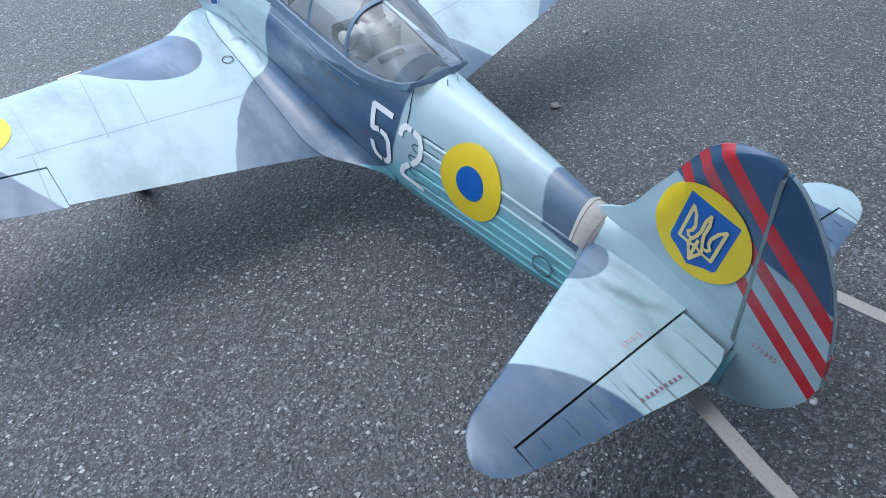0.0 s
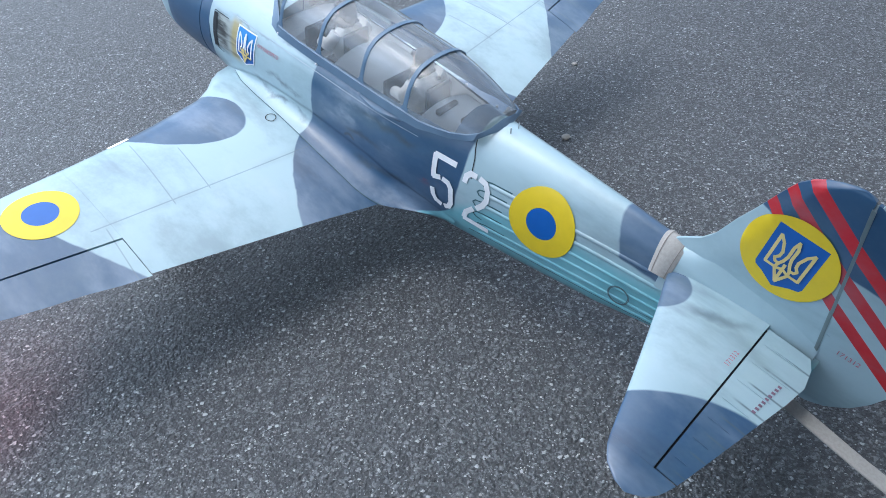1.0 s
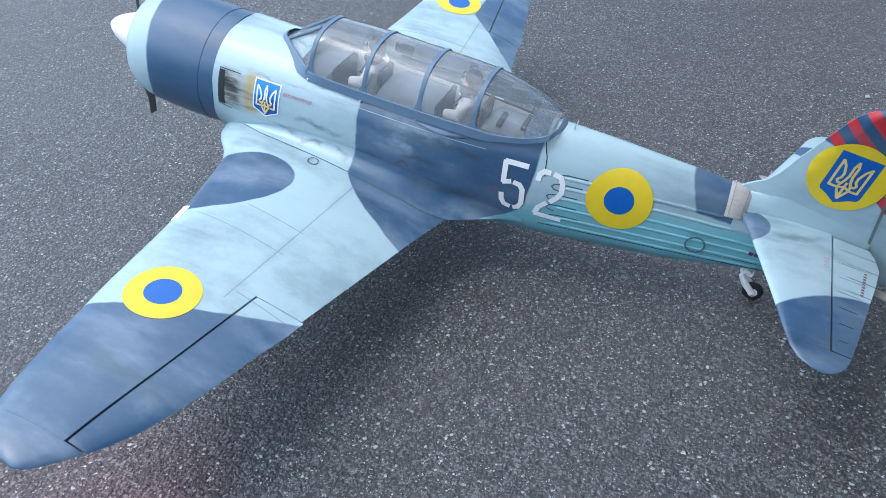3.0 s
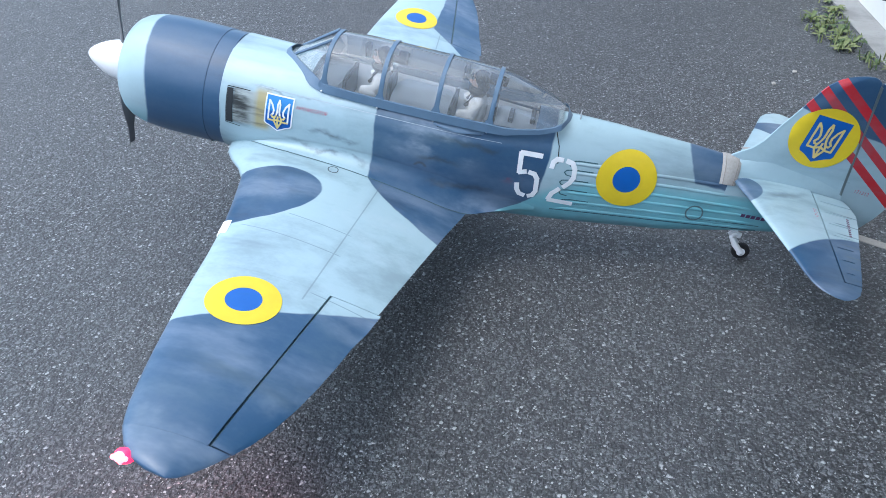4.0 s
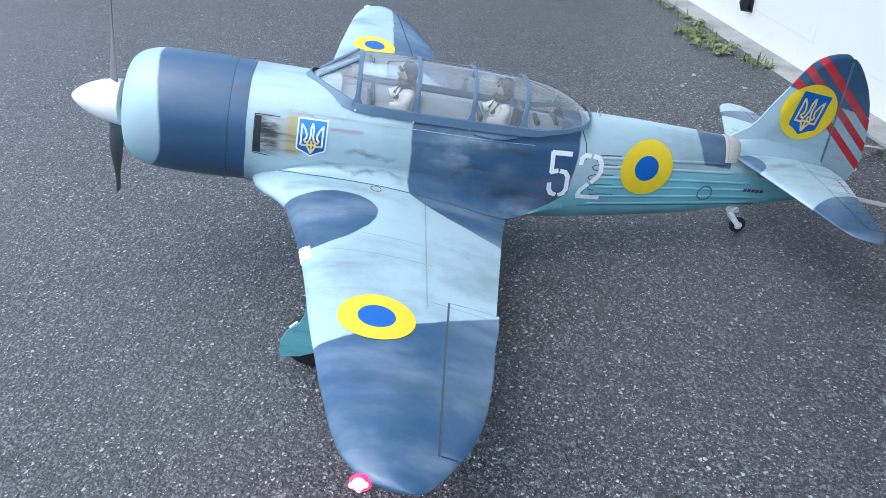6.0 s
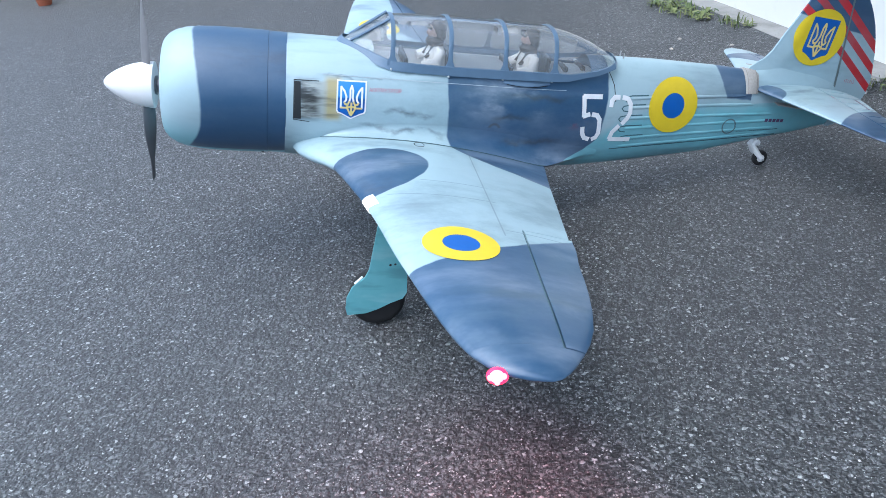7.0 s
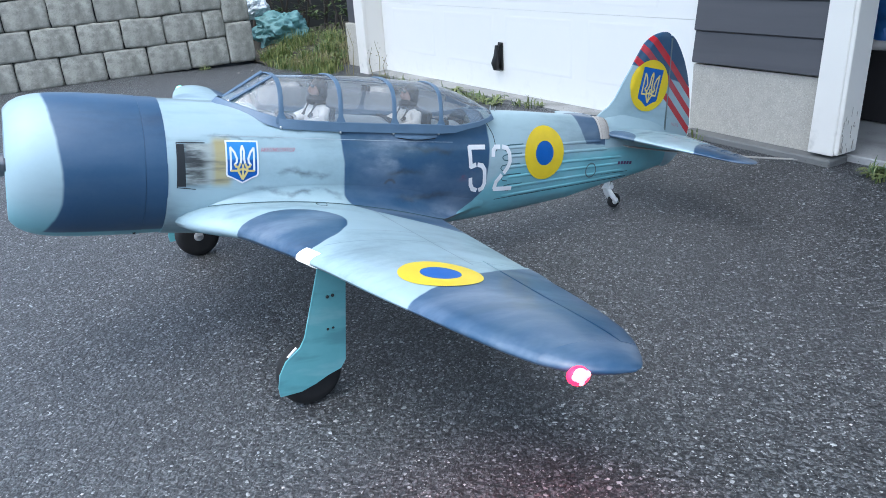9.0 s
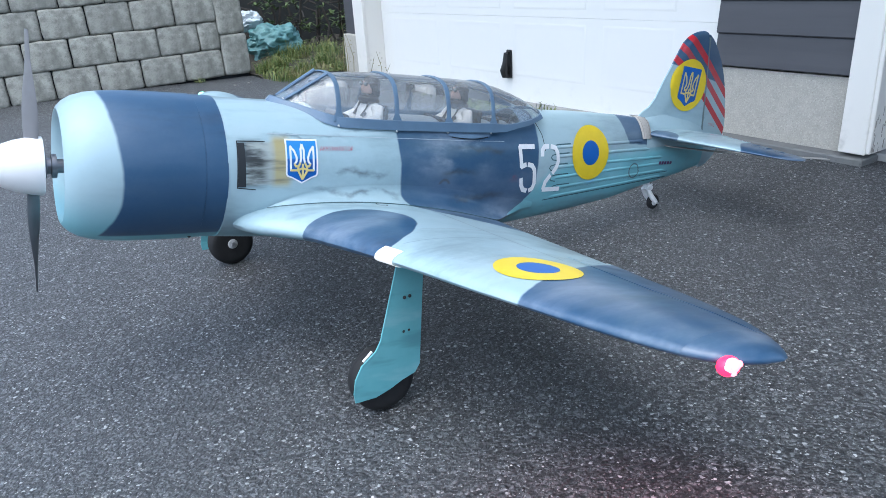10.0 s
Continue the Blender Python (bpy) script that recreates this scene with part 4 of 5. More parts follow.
for side in (-1, 1):
    ys = [0.02, 0.06, 0.12, 0.18, 0.24, 0.3, 0.34, 0.3713]
    bm = loft([stab_ring(y, lerp_table(SLE, y), lerp_table(SH, y) - 0.0018, side) for y in ys])
    ys = [0.3715, 0.385, 0.4, 0.41, 0.418, 0.425, 0.4295]
    loft([stab_ring(y, lerp_table(SLE, y), lerp_table(STE, y), side) for y in ys], bm=bm)
    st = part("tailplane", bm, STAB, aircraft, "pale blue tailplane with a dark blue tip", 45)
    ys = [0.03, 0.036, 0.05, 0.09, 0.14, 0.2, 0.26, 0.32, 0.369]
    el = part("elevator", loft([stab_ring(y, lerp_table(SH, y) + 0.0018, lerp_table(STE, y), side) for y in ys]), STAB, st, "ribbed elevator", 45)
    gap = loft([[(lerp_table(SH, y) + d, side * y, stab_z(lerp_table(SH, y), y) - 0.005) for d in (-0.004, 0.004)] for y in (0.03, 0.2, 0.37)], closed=False)
    part("hinge_gap", gap, GROOVE, st, "dark elevator hinge gap")
    for k in range(7):
        y = 0.065 + 0.045 * k
        pts = [(x, side * y, stab_z(x, y) + 0.0006) for x in np.linspace(lerp_table(SH, y) + 0.012, lerp_table(STE, y) - 0.014, 5)]
        part("rib_tape", tube(pts, [0.0004, 0.0012, 0.0012, 0.0012, 0.0004], 5), STAB, el)
letters("171312", 0.0125, Matrix.Translation((1.790, -0.150, 0.1236)) @ pose(0, 0, 0, 0, 0, 91), "stencil", aircraft, RED, "small red stencilled figures")
bars = bmesh.new()
for k in range(9):
    x, y = 1.8695 - 0.0008 * k, -0.118 - 0.0085 * k
    box(x - 0.0030, x + 0.0030, y - 0.0022, y + 0.0022, stab_z(x, -y) + 0.0006, stab_z(x, -y) + 0.0011, 0, bars)
part("stencil_bars", bars, plain("stencil_faded", (0.22, 0.13, 0.19), 0.5, 0, 0.3, 90), aircraft, "row of small unreadable faded purple marks")
bars = bmesh.new()
for k in range(5):
    add(bars, decal([[(1.662 + 0.013 * k, 0.016), (1.672 + 0.013 * k, 0.0165), (1.672 + 0.013 * k, 0.026), (1.662 + 0.013 * k, 0.0255)]], lambda u, v, l: flank(u, v, l + 0.004), 0.01))
part("stencil_bars", bars, PURPLE, aircraft, "row of small unreadable dark purple marks")

# fin and rudder, with rounded edges
FIN_LE = [(0.10, 1.56), (0.145, 1.580), (0.166, 1.604), (0.185, 1.630), (0.21, 1.648), (0.26, 1.669), (0.31, 1.694), (0.35, 1.711), (0.38, 1.727), (0.40, 1.747), (0.411, 1.767), (0.418, 1.790), (0.421, 1.812)]
RUD_TE = [(0.0, 1.905), (0.01, 1.932), (0.03, 1.960), (0.06, 1.982), (0.10, 1.998), (0.14, 2.001), (0.20, 1.986), (0.245, 1.970), (0.28, 1.954), (0.317, 1.933), (0.35, 1.908), (0.38, 1.880), (0.40, 1.857), (0.411, 1.838), (0.418, 1.823), (0.421, 1.812)]
FH = [(0.0, 1.893), (0.419, 1.830)]


def fin_ring(z, x0, x1, n=10):
    c = (0.022 * (1 - z * 0.8) + 0.002) * math.sqrt(max(0.03, 1 - (max(0.0, z - 0.385) / 0.0362) ** 2))
    whole0, whole1 = lerp_table(FIN_LE, z), lerp_table(RUD_TE, z)
    def th(x):
        u = (x - whole0) / max(1e-4, whole1 - whole0)
        return c * (max(0.0, u) ** 0.5 * 1.9 if u < 0.12 else max(0.06, 0.66 + 0.34 * math.cos((u - 0.25) * 2.6)) - (0.0 if u > 0.25 else 0.0)) if u > 0.02 else c * 0.2
    xs = [x0 + (x1 - x0) * (i / n) for i in range(n + 1)]
    return [(x, -th(x) * 0.62, z) for x in xs] + [(x, th(x) * 0.62, z) for x in reversed(xs)]


def fin_y(x, z):
    r = fin_ring(z, lerp_table(FIN_LE, z), lerp_table(RUD_TE, z), 40)[:41]
    return float(np.interp(x, [p[0] for p in r], [p[1] for p in r]))


zs = [0.10, 0.145, 0.166, 0.185, 0.21, 0.26, 0.30, 0.335, 0.36, 0.38, 0.396, 0.407, 0.414, 0.418, 0.4205]
fin = part("fin", loft([fin_ring(z, lerp_table(FIN_LE, z), min(lerp_table(FH, z) - 0.002, lerp_table(RUD_TE, z))) for z in zs]), FIN, aircraft, "tail fin with red and dark blue diagonal stripes", 40)
zs = [0.001, 0.006, 0.012, 0.02, 0.04, 0.07, 0.1, 0.14, 0.18, 0.22, 0.26, 0.3, 0.34, 0.37, 0.39, 0.401, 0.408, 0.4116]
swing = lambda p: (p[0], p[1] + 0.10 * (p[0] - lerp_table(FH, p[2])), p[2])
part("rudder", loft([[swing(p) for p in fin_ring(z, lerp_table(FH, z) + 0.0025, lerp_table(RUD_TE, z))] for z in zs]), FIN, fin, "striped rudder", 40)
strip = loft([[(lerp_table(FH, z) + d, s * 0.0128 * (1 - z * 0.8), z) for d, s in ((-0.0032, -1), (0.0032, -1), (0.0032, 1), (-0.0032, 1))] for z in (0.02, 0.2, 0.404)])
part("hinge_strip", strip, HINGE_PAINT, fin, "worn grey-green hinge strip")
rim = [Vector(swing((lerp_table(RUD_TE, z) - 0.001, 0, z))) for z in (0.2, 0.24, 0.28, 0.32, 0.35, 0.38, 0.4, 0.41)]
part("edge_trim", tube(rim, 0.0032, 8), plain("pale_edge", (0.36, 0.48, 0.54), 0.4), fin, "pale worn rudder edge")
part("tail_lamp", ball((2.004, 0.012, 0.105), (0.007, 0.005, 0.006), 10), CHALK, fin, "small white tail lamp")
for z in (0.16, 0.20, 0.135):
    x = lerp_table(RUD_TE, z)
    part("static_wick", tube([(x - 0.002, 0.011, z), (x + 0.006, 0.012, z - 0.004)], 0.0016, 6), RED, fin)
finp = lambda u, v, l: Vector((u, min(fin_y(u, v), fin_y(u + 0.008, v)) - l - 0.0016, v))
sh, inn, qs = trident(1.771, 0.254, 0.084, -4.0)
part("tail_emblem", decal([disc(1.769, 0.256, 0.0785), sh] + qs, finp, 0.014, [0, 1] + [2] * len(qs)), [YELLOW, BLUE, GOLD], fin, "yellow disc with a blue shield and gold sign")
letters("171312", 0.0135, None, "stencil", aircraft, RED, "small red stencilled figures", lambda u, v: Vector(swing((1.900 + u, fin_y(min(1.98, 1.900 + u), 0.140) - 0.0016, 0.140 + v - u * 0.10))))
fil = []
for i in range(17):
    x = 1.600 + 0.0175 * i
    q = max(0.0, min(1.0, (x - 1.600) / 0.10))
    q = q * q * (3 - 2 * q)
    half = []
    for k in range(11):
        w = k / 10
        p = skin(x, radians(22 + 68 * w), 0.0009)
        half.append(p.lerp(Vector((x, 0.0105, deck(x, 0).z + 0.050)), q * w ** 1.7))
    fil.append([Vector((p.x, -p.y, p.z)) for p in half] + half[::-1])
part("fin_fillet", loft(fil, closed=False), FIN, fin, "", 70)

# undercarriage
for side, gy, gx in ((-1, 0.455, 0.0), (1, 0.540, 0.006)):
    gear = part("gear_leg", tube([own(0.537, side * gy, 0.30), own(0.515, side * gy, 0.15), own(0.47 + gx, side * (gy - 0.008), 0.075)], [0.012, 0.011, 0.009], 12), PINK if side > 0 else STEEL, aircraft, "main undercarriage leg")
    part("axle", tube([own(0.462 + gx, side * (gy - 0.035), 0.066), own(0.462 + gx, side * (gy + 0.023), 0.066)], 0.006, 8), STEEL, gear)
    prof = [(-0.024, 0.036), (-0.025, 0.048), (-0.022, 0.058), (-0.014, 0.0645), (0, 0.066), (0.014, 0.0645), (0.022, 0.058), (0.025, 0.048), (0.024, 0.036)]
    tyre = turned(prof, "y", 40)
    for v in tyre.verts:
        v.co = own(0.462 + gx + v.co.x, side * gy + v.co.y, 0.066 + v.co.z)
    wheel = part("wheel", tyre, RUBBER, gear, "black rubber tyre on a white hub")
    hub = turned([(-0.027, 0.008), (-0.026, 0.014), (-0.019, 0.016), (-0.017, 0.031), (-0.0235, 0.0355), (0.014, 0.034), (0.017, 0.030), (0.018, 0.008)], "y", 28)
    for v in hub.verts:
        v.co = own(0.462 + gx + v.co.x, side * gy + side * v.co.y, 0.066 + v.co.z)
    part("hub", hub, plain("hub_white", (0.50, 0.50, 0.50), 0.4) if side < 0 else bpy.data.materials["hub_white"], wheel, "pale hub")
    # the door is a bent plate outside the wheel
    outline = [(0.507, 0.300), (0.563, 0.290), (0.552, 0.180), (0.540, 0.085), (0.528, 0.070), (0.500, 0.064), (0.470, 0.054), (0.440, 0.048), (0.398, 0.052), (0.397, 0.070), (0.404, 0.098), (0.420, 0.122), (0.452, 0.142), (0.464, 0.160)]
    yo = lambda z: gy + 0.031 + 0.035 * max(0.0, (z - 0.15)) / 0.15 * 0.4
    rings = [[own(x - 0.009, side * (yo(z) + d), z) for x, z in outline] for d in (0.0, 0.0035)]
    door = part("gear_door", loft(rings), TEAL, gear, "turquoise undercarriage door plate", 30)
    for z in (0.165, 0.235):
        for dx in (0.0, 0.011):
            part("door_screw", ball(own(0.503 + dx + (z - 0.165) * 0.1, side * (yo(z) + 0.0042), z), 0.0035, 8), BLACK, door)
    # the door edge's highlight, modelled as a thin white tube
    if side < 0:
        part("brake_bit", tube([own(0.418, -0.481, 0.126), own(0.438, -0.482, 0.141)], 0.0026, 8), CHALK, gear, "thin white strip drawing the highlight on the door's edge")
fork = tube([own(1.646, 0, 0.130), own(1.650, 0, 0.086), own(1.652, 0, 0.070)], [0.007, 0.006, 0.0075], 12)
tube([own(1.640, 0, 0.080), own(1.664, 0, 0.071)], 0.0085, 10, fork)
for s in (-1, 1):
    add(fork, tube([own(1.640, s * 0.0105, 0.074), own(1.652, s * 0.0115, 0.050), own(1.672, s * 0.012, 0.0236)], [0.0065, 0.0085, 0.0075], 10))
    add(fork, tube([own(1.640, s * 0.011, 0.076), own(1.656, s * 0.012, 0.088)], 0.003, 8))
tw = part("tail_gear", fork, CHALK, aircraft, "white metal tail wheel fork")
part("axle_nut", tube([own(1.672, -0.021, 0.0236), own(1.672, 0.021, 0.0236)], 0.0035, 8), STEEL, tw)
tyre = turned([(-0.007, 0.012), (-0.008, 0.018), (-0.004, 0.0235), (0.004, 0.0235), (0.008, 0.018), (0.007, 0.012)], "y", 24)
for v in tyre.verts:
    v.co = own(1.672 + v.co.x, v.co.y, 0.0236 + v.co.z)
part("tail_wheel", tyre, RUBBER, tw, "small black tail wheel")
hubs = turned([(-0.0085, 0.003), (-0.0082, 0.0115), (0.0082, 0.0115), (0.0085, 0.003)], "y", 16)
for v in hubs.verts:
    v.co = own(1.672 + v.co.x, v.co.y, 0.0236 + v.co.z)
part("tail_hub", hubs, CHALK, tw, "white wheel hub")
part("belly_beacon", ball((1.0, 0, -0.165), (0.016, 0.012, 0.012), 12), plain("beacon_red", (0.5, 0.02, 0.03), 0.2), aircraft, "small red belly beacon")

# the two crew figures
def figure(x, turn, lift):
    bm = bmesh.new()
    ball((x, 0, 0.098), (0.028, 0.047, 0.054), 20, bm, 0)
    for s in (-1, 1):
        tube([(x + 0.002, s * 0.036, 0.134), (x - 0.004, s * 0.056, 0.108), (x - 0.040, s * 0.048, 0.098)], [0.015, 0.0165, 0.012], 12, bm, 0)
        tube([(x + 0.012, s * 0.020, 0.149), (x - 0.014, s * 0.022, 0.144), (x - 0.029, s * 0.020, 0.112)], 0.0045, 8, bm, 3)
    tube([(x + 0.022, 0.03, 0.130), (x - 0.026, -0.028, 0.118)], 0.004, 8, bm, 3)
    t = pose(0, 0, 0, 0, 0, turn).to_3x3()
    at = lambda *p: Vector((x, 0, 0)) + t @ Vector(p)
    ball(at(-0.006, 0, 0.151), (0.024, 0.026, 0.014), 14, bm, 1, t)
    ball(at(0.0, 0, 0.184), (0.0225, 0.0200, 0.0225), 18, bm, 1, t)
    ball(at(0.006, 0, 0.166), (0.0165, 0.0195, 0.018), 14, bm, 1, t)
    ball(at(-0.012, 0, 0.176), (0.0150, 0.0150, 0.0200), 16, bm, 2, t)
    ball(at(-0.027, 0, 0.174), (0.0045, 0.0030, 0.0055), 8, bm, 2, t)
    ball(at(-0.016, 0, 0.160), (0.010, 0.0145, 0.008), 12, bm, 1, t)
    for s in (-1, 1):
        ball(at(-0.002, s * 0.0195, 0.176), (0.0085, 0.004, 0.0095), 10, bm, 1, t)
        ball(at(-0.0245, s * 0.0075, 0.1865), (0.004, 0.0065, 0.0055), 10, bm, 1, t)
        ball(at(-0.0265, s * 0.0075, 0.1865), (0.003, 0.0050, 0.0042), 10, bm, 4, t)
    for v in bm.verts:
        v.co.z += lift
    return bm


LENS = plain("goggle_lens", (0.30, 0.34, 0.36), 0.12, 0.4, 0.1, 60)
for x, turn, lift in ((0.692, 15, 0.011), (0.944, 8, 0.010)):
    thing("crew_figure", figure(x, turn, lift), [SHIRT, HELMET, SKIN, plain("harness_webbing", (0.10, 0.085, 0.07), 0.85) if x < 0.7 else bpy.data.materials["harness_webbing"], LENS], "small seated doll in white shirt and brown helmet", "doll", "crew in the cockpit", m=STAND)

# strap tied round the tail, with two ends led back to the garage
band = []
for i in range(41):
    a = 0.60 + (math.pi - 1.20) * i / 40
    x = 1.600 - 0.006 * math.sin(a) ** 2
    wid = 0.017 + 0.008 * math.sin(a) ** 2
    up = 0.011 * (1 - math.sin(a)) ** 1.5
    band.append([skin(x + k * wid, a, l + up) for k, l in ((-1, 0.0008), (-0.93, 0.0026), (0, 0.0034 + 0.0008 * math.sin(9 * a)), (0.93, 0.0026), (1, 0.0008))])
tie = thing("tie_strap", None, None, "off-white webbing strap tied round the tail and led back", "strap")
tie.matrix_world = STAND
part("band", loft(band, closed=False), STRAP, tie, "", 60)
for k in (1, 3):
    seam = tube([r[k] * 0.7 + r[2] * 0.3 + Vector((0, 0, 0.0004)) for r in band], 0.0007, 5)
    part("seam", seam, STITCH, tie)


def ribbon(points, w):
    rows = []
    pts = [Vector(p) for p in points]
    for i, p in enumerate(pts):
        d = (pts[min(i + 1, len(pts) - 1)] - pts[max(0, i - 1)]).normalized()
        s = d.cross(Vector((0, 0, 1))).normalized() * w / 2
        u = s.cross(d).normalized() * 0.0012
        rows.append([INV @ q for q in (p - s - u, p + s - u, p + s + u, p - s + u)])
    return loft(rows)


part("strap_end", ribbon([(1.665, -0.062, 0.215), (1.80, -0.083, 0.178), (2.0, -0.105, 0.128), (2.2, -0.118, 0.078), (2.38, -0.13, 0.036)], 0.027), STRAP, tie)
part("strap_end", ribbon([(1.64, 0.052, 0.30), (1.8, 0.139, 0.241), (2.0, 0.248, 0.166), (2.2, 0.358, 0.089), (2.40, 0.467, 0.014)], 0.027), STRAP, tie)

# ---- the garage ----
GM = pose(2.555, 0, 0, 0, 0, 0.6)


def white_wood(name, base=(0.80, 0.775, 0.73), soiled=0.6):
    m = Mat(name, 0.45)
    n, g = m.noise(6, 4), m.noise(30, 5, (1, 1, 0.12))
    dirt = m.noise(14, 5).step(0.5, 0.8) * (m.z - 0.02).step(0.22, 0.0)
    c = m.mix(n * 0.15, base, (0.62, 0.64, 0.66))
    c = m.mix(dirt * soiled, c, (0.25, 0.24, 0.2))
    m.color(c)
    m.bump(g, 0.001, 0.35)
    return m.m


def siding_paint():
    m = Mat("dark_siding", 0.6)
    g, n = m.noise(22, 5, (1, 0.06, 1)), m.noise(5, 4)
    c = m.mix(g, (0.055, 0.055, 0.062), (0.095, 0.094, 0.104))
    c = m.mix(n.step(0.5, 0.8) * 0.3, c, (0.10, 0.10, 0.11))
    m.color(c)
    m.bump(g, 0.0016, 0.5)
    return m.m


def concrete(name, a=(0.30, 0.29, 0.27), b=(0.46, 0.45, 0.43), scale=10):
    m = Mat(name, 0.85)
    n, f, pits = m.noise(scale, 6, rough=0.65), m.noise(90, 4), Ex(m.t, m.cells(70.0))
    stain = m.noise(4, 4, (1, 1, 0.4), shift=(3, 2, 1))
    r = m.pick()
    c = m.mix(n, a, b)
    c = m.mix(stain.step(0.44, 0.70) * 0.6, c, (0.13, 0.135, 0.12))
    c = m.mix(pits.step(0.18, 0.05) * 0.6, c, (0.12, 0.12, 0.115))
    c = m.mix((r - 0.5).abs() * 0.5, c, (0.22, 0.22, 0.215))
    m.color(c)
    m.bump(f * 0.5 + n * 1.0 + pits.step(0.2, 0.0) * -0.6, 0.008, 0.75)
    return m.m


def coarse_render(name):
    """Sandy cast concrete with pin holes and faint lime runs."""
    m = Mat(name, 0.9)
    n, f, grit = m.noise(26, 6, rough=0.7), m.noise(140, 5, rough=0.7), Ex(m.t, m.cells(150.0))
    runs = m.noise(16, 4, (1, 1, 0.10), shift=(1, 5, 2))
    c = m.mix(n, (0.33, 0.305, 0.265), (0.56, 0.525, 0.455))
    c = m.mix(f.step(0.48, 0.68) * 0.55, c, (0.66, 0.63, 0.56))
    c = m.mix(grit.step(0.26, 0.10) * 0.6, c, (0.19, 0.18, 0.165))
    c = m.mix(runs.step(0.55, 0.78) * 0.22, c, (0.66, 0.65, 0.60))
    m.color(c)
    m.bump(f * 0.7 + n * 0.7 - grit.step(0.26, 0.0) * 0.5, 0.006, 0.7)
    return m.m


def block_concrete(name):
    """Weathered wall block: blotches, lichen greys and dark pits."""
    m = Mat(name, 0.9)
    n, f, pits = m.noise(15, 7, rough=0.72), m.noise(75, 5, rough=0.7), Ex(m.t, m.cells(60.0))
    stain, pale = m.noise(5, 5, (1, 1, 0.5), shift=(3, 2, 1)), m.noise(9, 6, shift=(7, 1, 4), rough=0.7)
    c = m.mix(n.step(0.30, 0.70), (0.20, 0.20, 0.175), (0.44, 0.435, 0.385))
    c = m.mix(pale.step(0.53, 0.68) * 0.5, c, (0.56, 0.555, 0.50))
    c = m.mix(stain.step(0.50, 0.68) * 0.55, c, (0.15, 0.155, 0.135))
    c = m.mix(f.step(0.50, 0.72) * 0.35, c, (0.14, 0.14, 0.125))
    c = m.mix(pits.step(0.20, 0.06) * 0.55, c, (0.10, 0.10, 0.095))
    c = m.mix((m.pick() - 0.5).abs() * 0.7, c, (0.22, 0.22, 0.20))
    m.color(c)
    m.bump(f * 0.6 + n - pits.step(0.2, 0.0) * 0.6, 0.010, 0.75)
    return m.m


PAINTW, DOORW = white_wood("white_trim", (0.81, 0.775, 0.71)), white_wood("white_door", (0.84, 0.82, 0.775), 0.1)
SIDING, CONC, BLOCK = siding_paint(), coarse_render("rough_concrete"), block_concrete("wall_block_concrete")

# the wall: plinth, boards, corner post, jamb, lintel
wall = thing("wall_garage", box(0.02, 0.20, -0.10, 0.485, 0.30, 2.45), SIDING, "garage wall of dark grey boards on a concrete base", "wall", kind="structure", m=GM)
for k in range(16):
    z = 0.292 + 0.126 * k
    bd = box(-0.048, 0.02, -0.098, 0.486, z + 0.006, z + 0.132, 0.004)
    for v in bd.verts:
        if v.co.x < 0 and v.co.z > z + 0.1:
            v.co.x += 0.010
    part("board", bd, SIDING, wall)
plinth = bmesh.new()
loft([[(-0.03 + 0.004 * noise.noise(Vector((y * 9, z * 9, 1))), y, z) for z in [0.02 + 0.0135 * k for k in range(21)]] for y in [-0.1 + 0.0195 * j for j in range(31)]], closed=False, bm=plinth)
box(-0.029, 0.20, -0.099, 0.484, 0.0, 0.289, 0, plinth)
part("plinth", plinth, CONC, wall, "rough weathered concrete base")
part("lintel", box(0.0, 0.2, 0.486, 3.75, 2.06, 2.45), SIDING, wall)
part("pier", box(0.0, 0.2, 3.56, 4.03, 0.29, 2.059), SIDING, wall)
part("pier_base", box(-0.03, 0.2, 3.56, 4.035, -0.06, 0.288, 0.006), CONC, wall)
# upper storey and its roof are unseen, added to cut the sky above
thing("wall_upper", box(0.0, 3.2, -5.0, 3.8, 2.455, 6.0), SIDING, "unseen upper storey added over the garage to block sky light", "wall", kind="structure", m=GM)
# out of view: an added overhang that darkens the drive near the door
thing("eave", box(-0.7, -0.01, -5.0, 3.8, 2.56, 2.66, 0.01), PAINTW, "unseen overhang added to shade the ground before the garage", "eave", kind="structure", m=GM)
# invented deck, never in view; it blocks overhead light on the bay side
thing("balcony", box(-1.25, -0.71, -4.6, -0.30, 2.50, 2.66, 0.01), PAINTW, "unseen deck added to block sky light over the bay side", "balcony", kind="structure", m=GM)
roof = thing("roof_garage", box(-0.6, 3.4, -5.3, 4.1, 6.01, 6.2, 0.01), SIDING, "unseen flat roof added on top of the upper storey", "roof", kind="structure", m=GM)

post = box(-0.072, -0.05, -0.198, -0.099, 0.036, 2.45, 0.003)
for v in post.verts:
    if v.co.y < -0.16:
        v.co.y += 0.015 * v.co.z
part("corner_board", post, PAINTW, wall, "white painted corner board")
ret = box(-0.071, 0.032, -0.215, -0.1985, 0.042, 2.45, 0.003)
for v in ret.verts:
    v.co.y += 0.015 * v.co.z
part("corner_return", ret, PAINTW, wall, "white board with flaking paint at its foot")
chips = bmesh.new()
random.seed(5)
for k in range(22):
    z, x = 0.045 + random.random() ** 1.6 * 0.14, -0.068 + random.random() ** 1.5 * 0.075
    l = 0.008 + random.random() * 0.028
    box(x, x + 0.0006 + random.random() * 0.0016, -0.2165, -0.2152, z, z + l, 0, chips)
part("bare_wood_cracks", chips, plain("bare_wood", (0.36, 0.33, 0.29), 0.9), wall, "cracked bare wood")
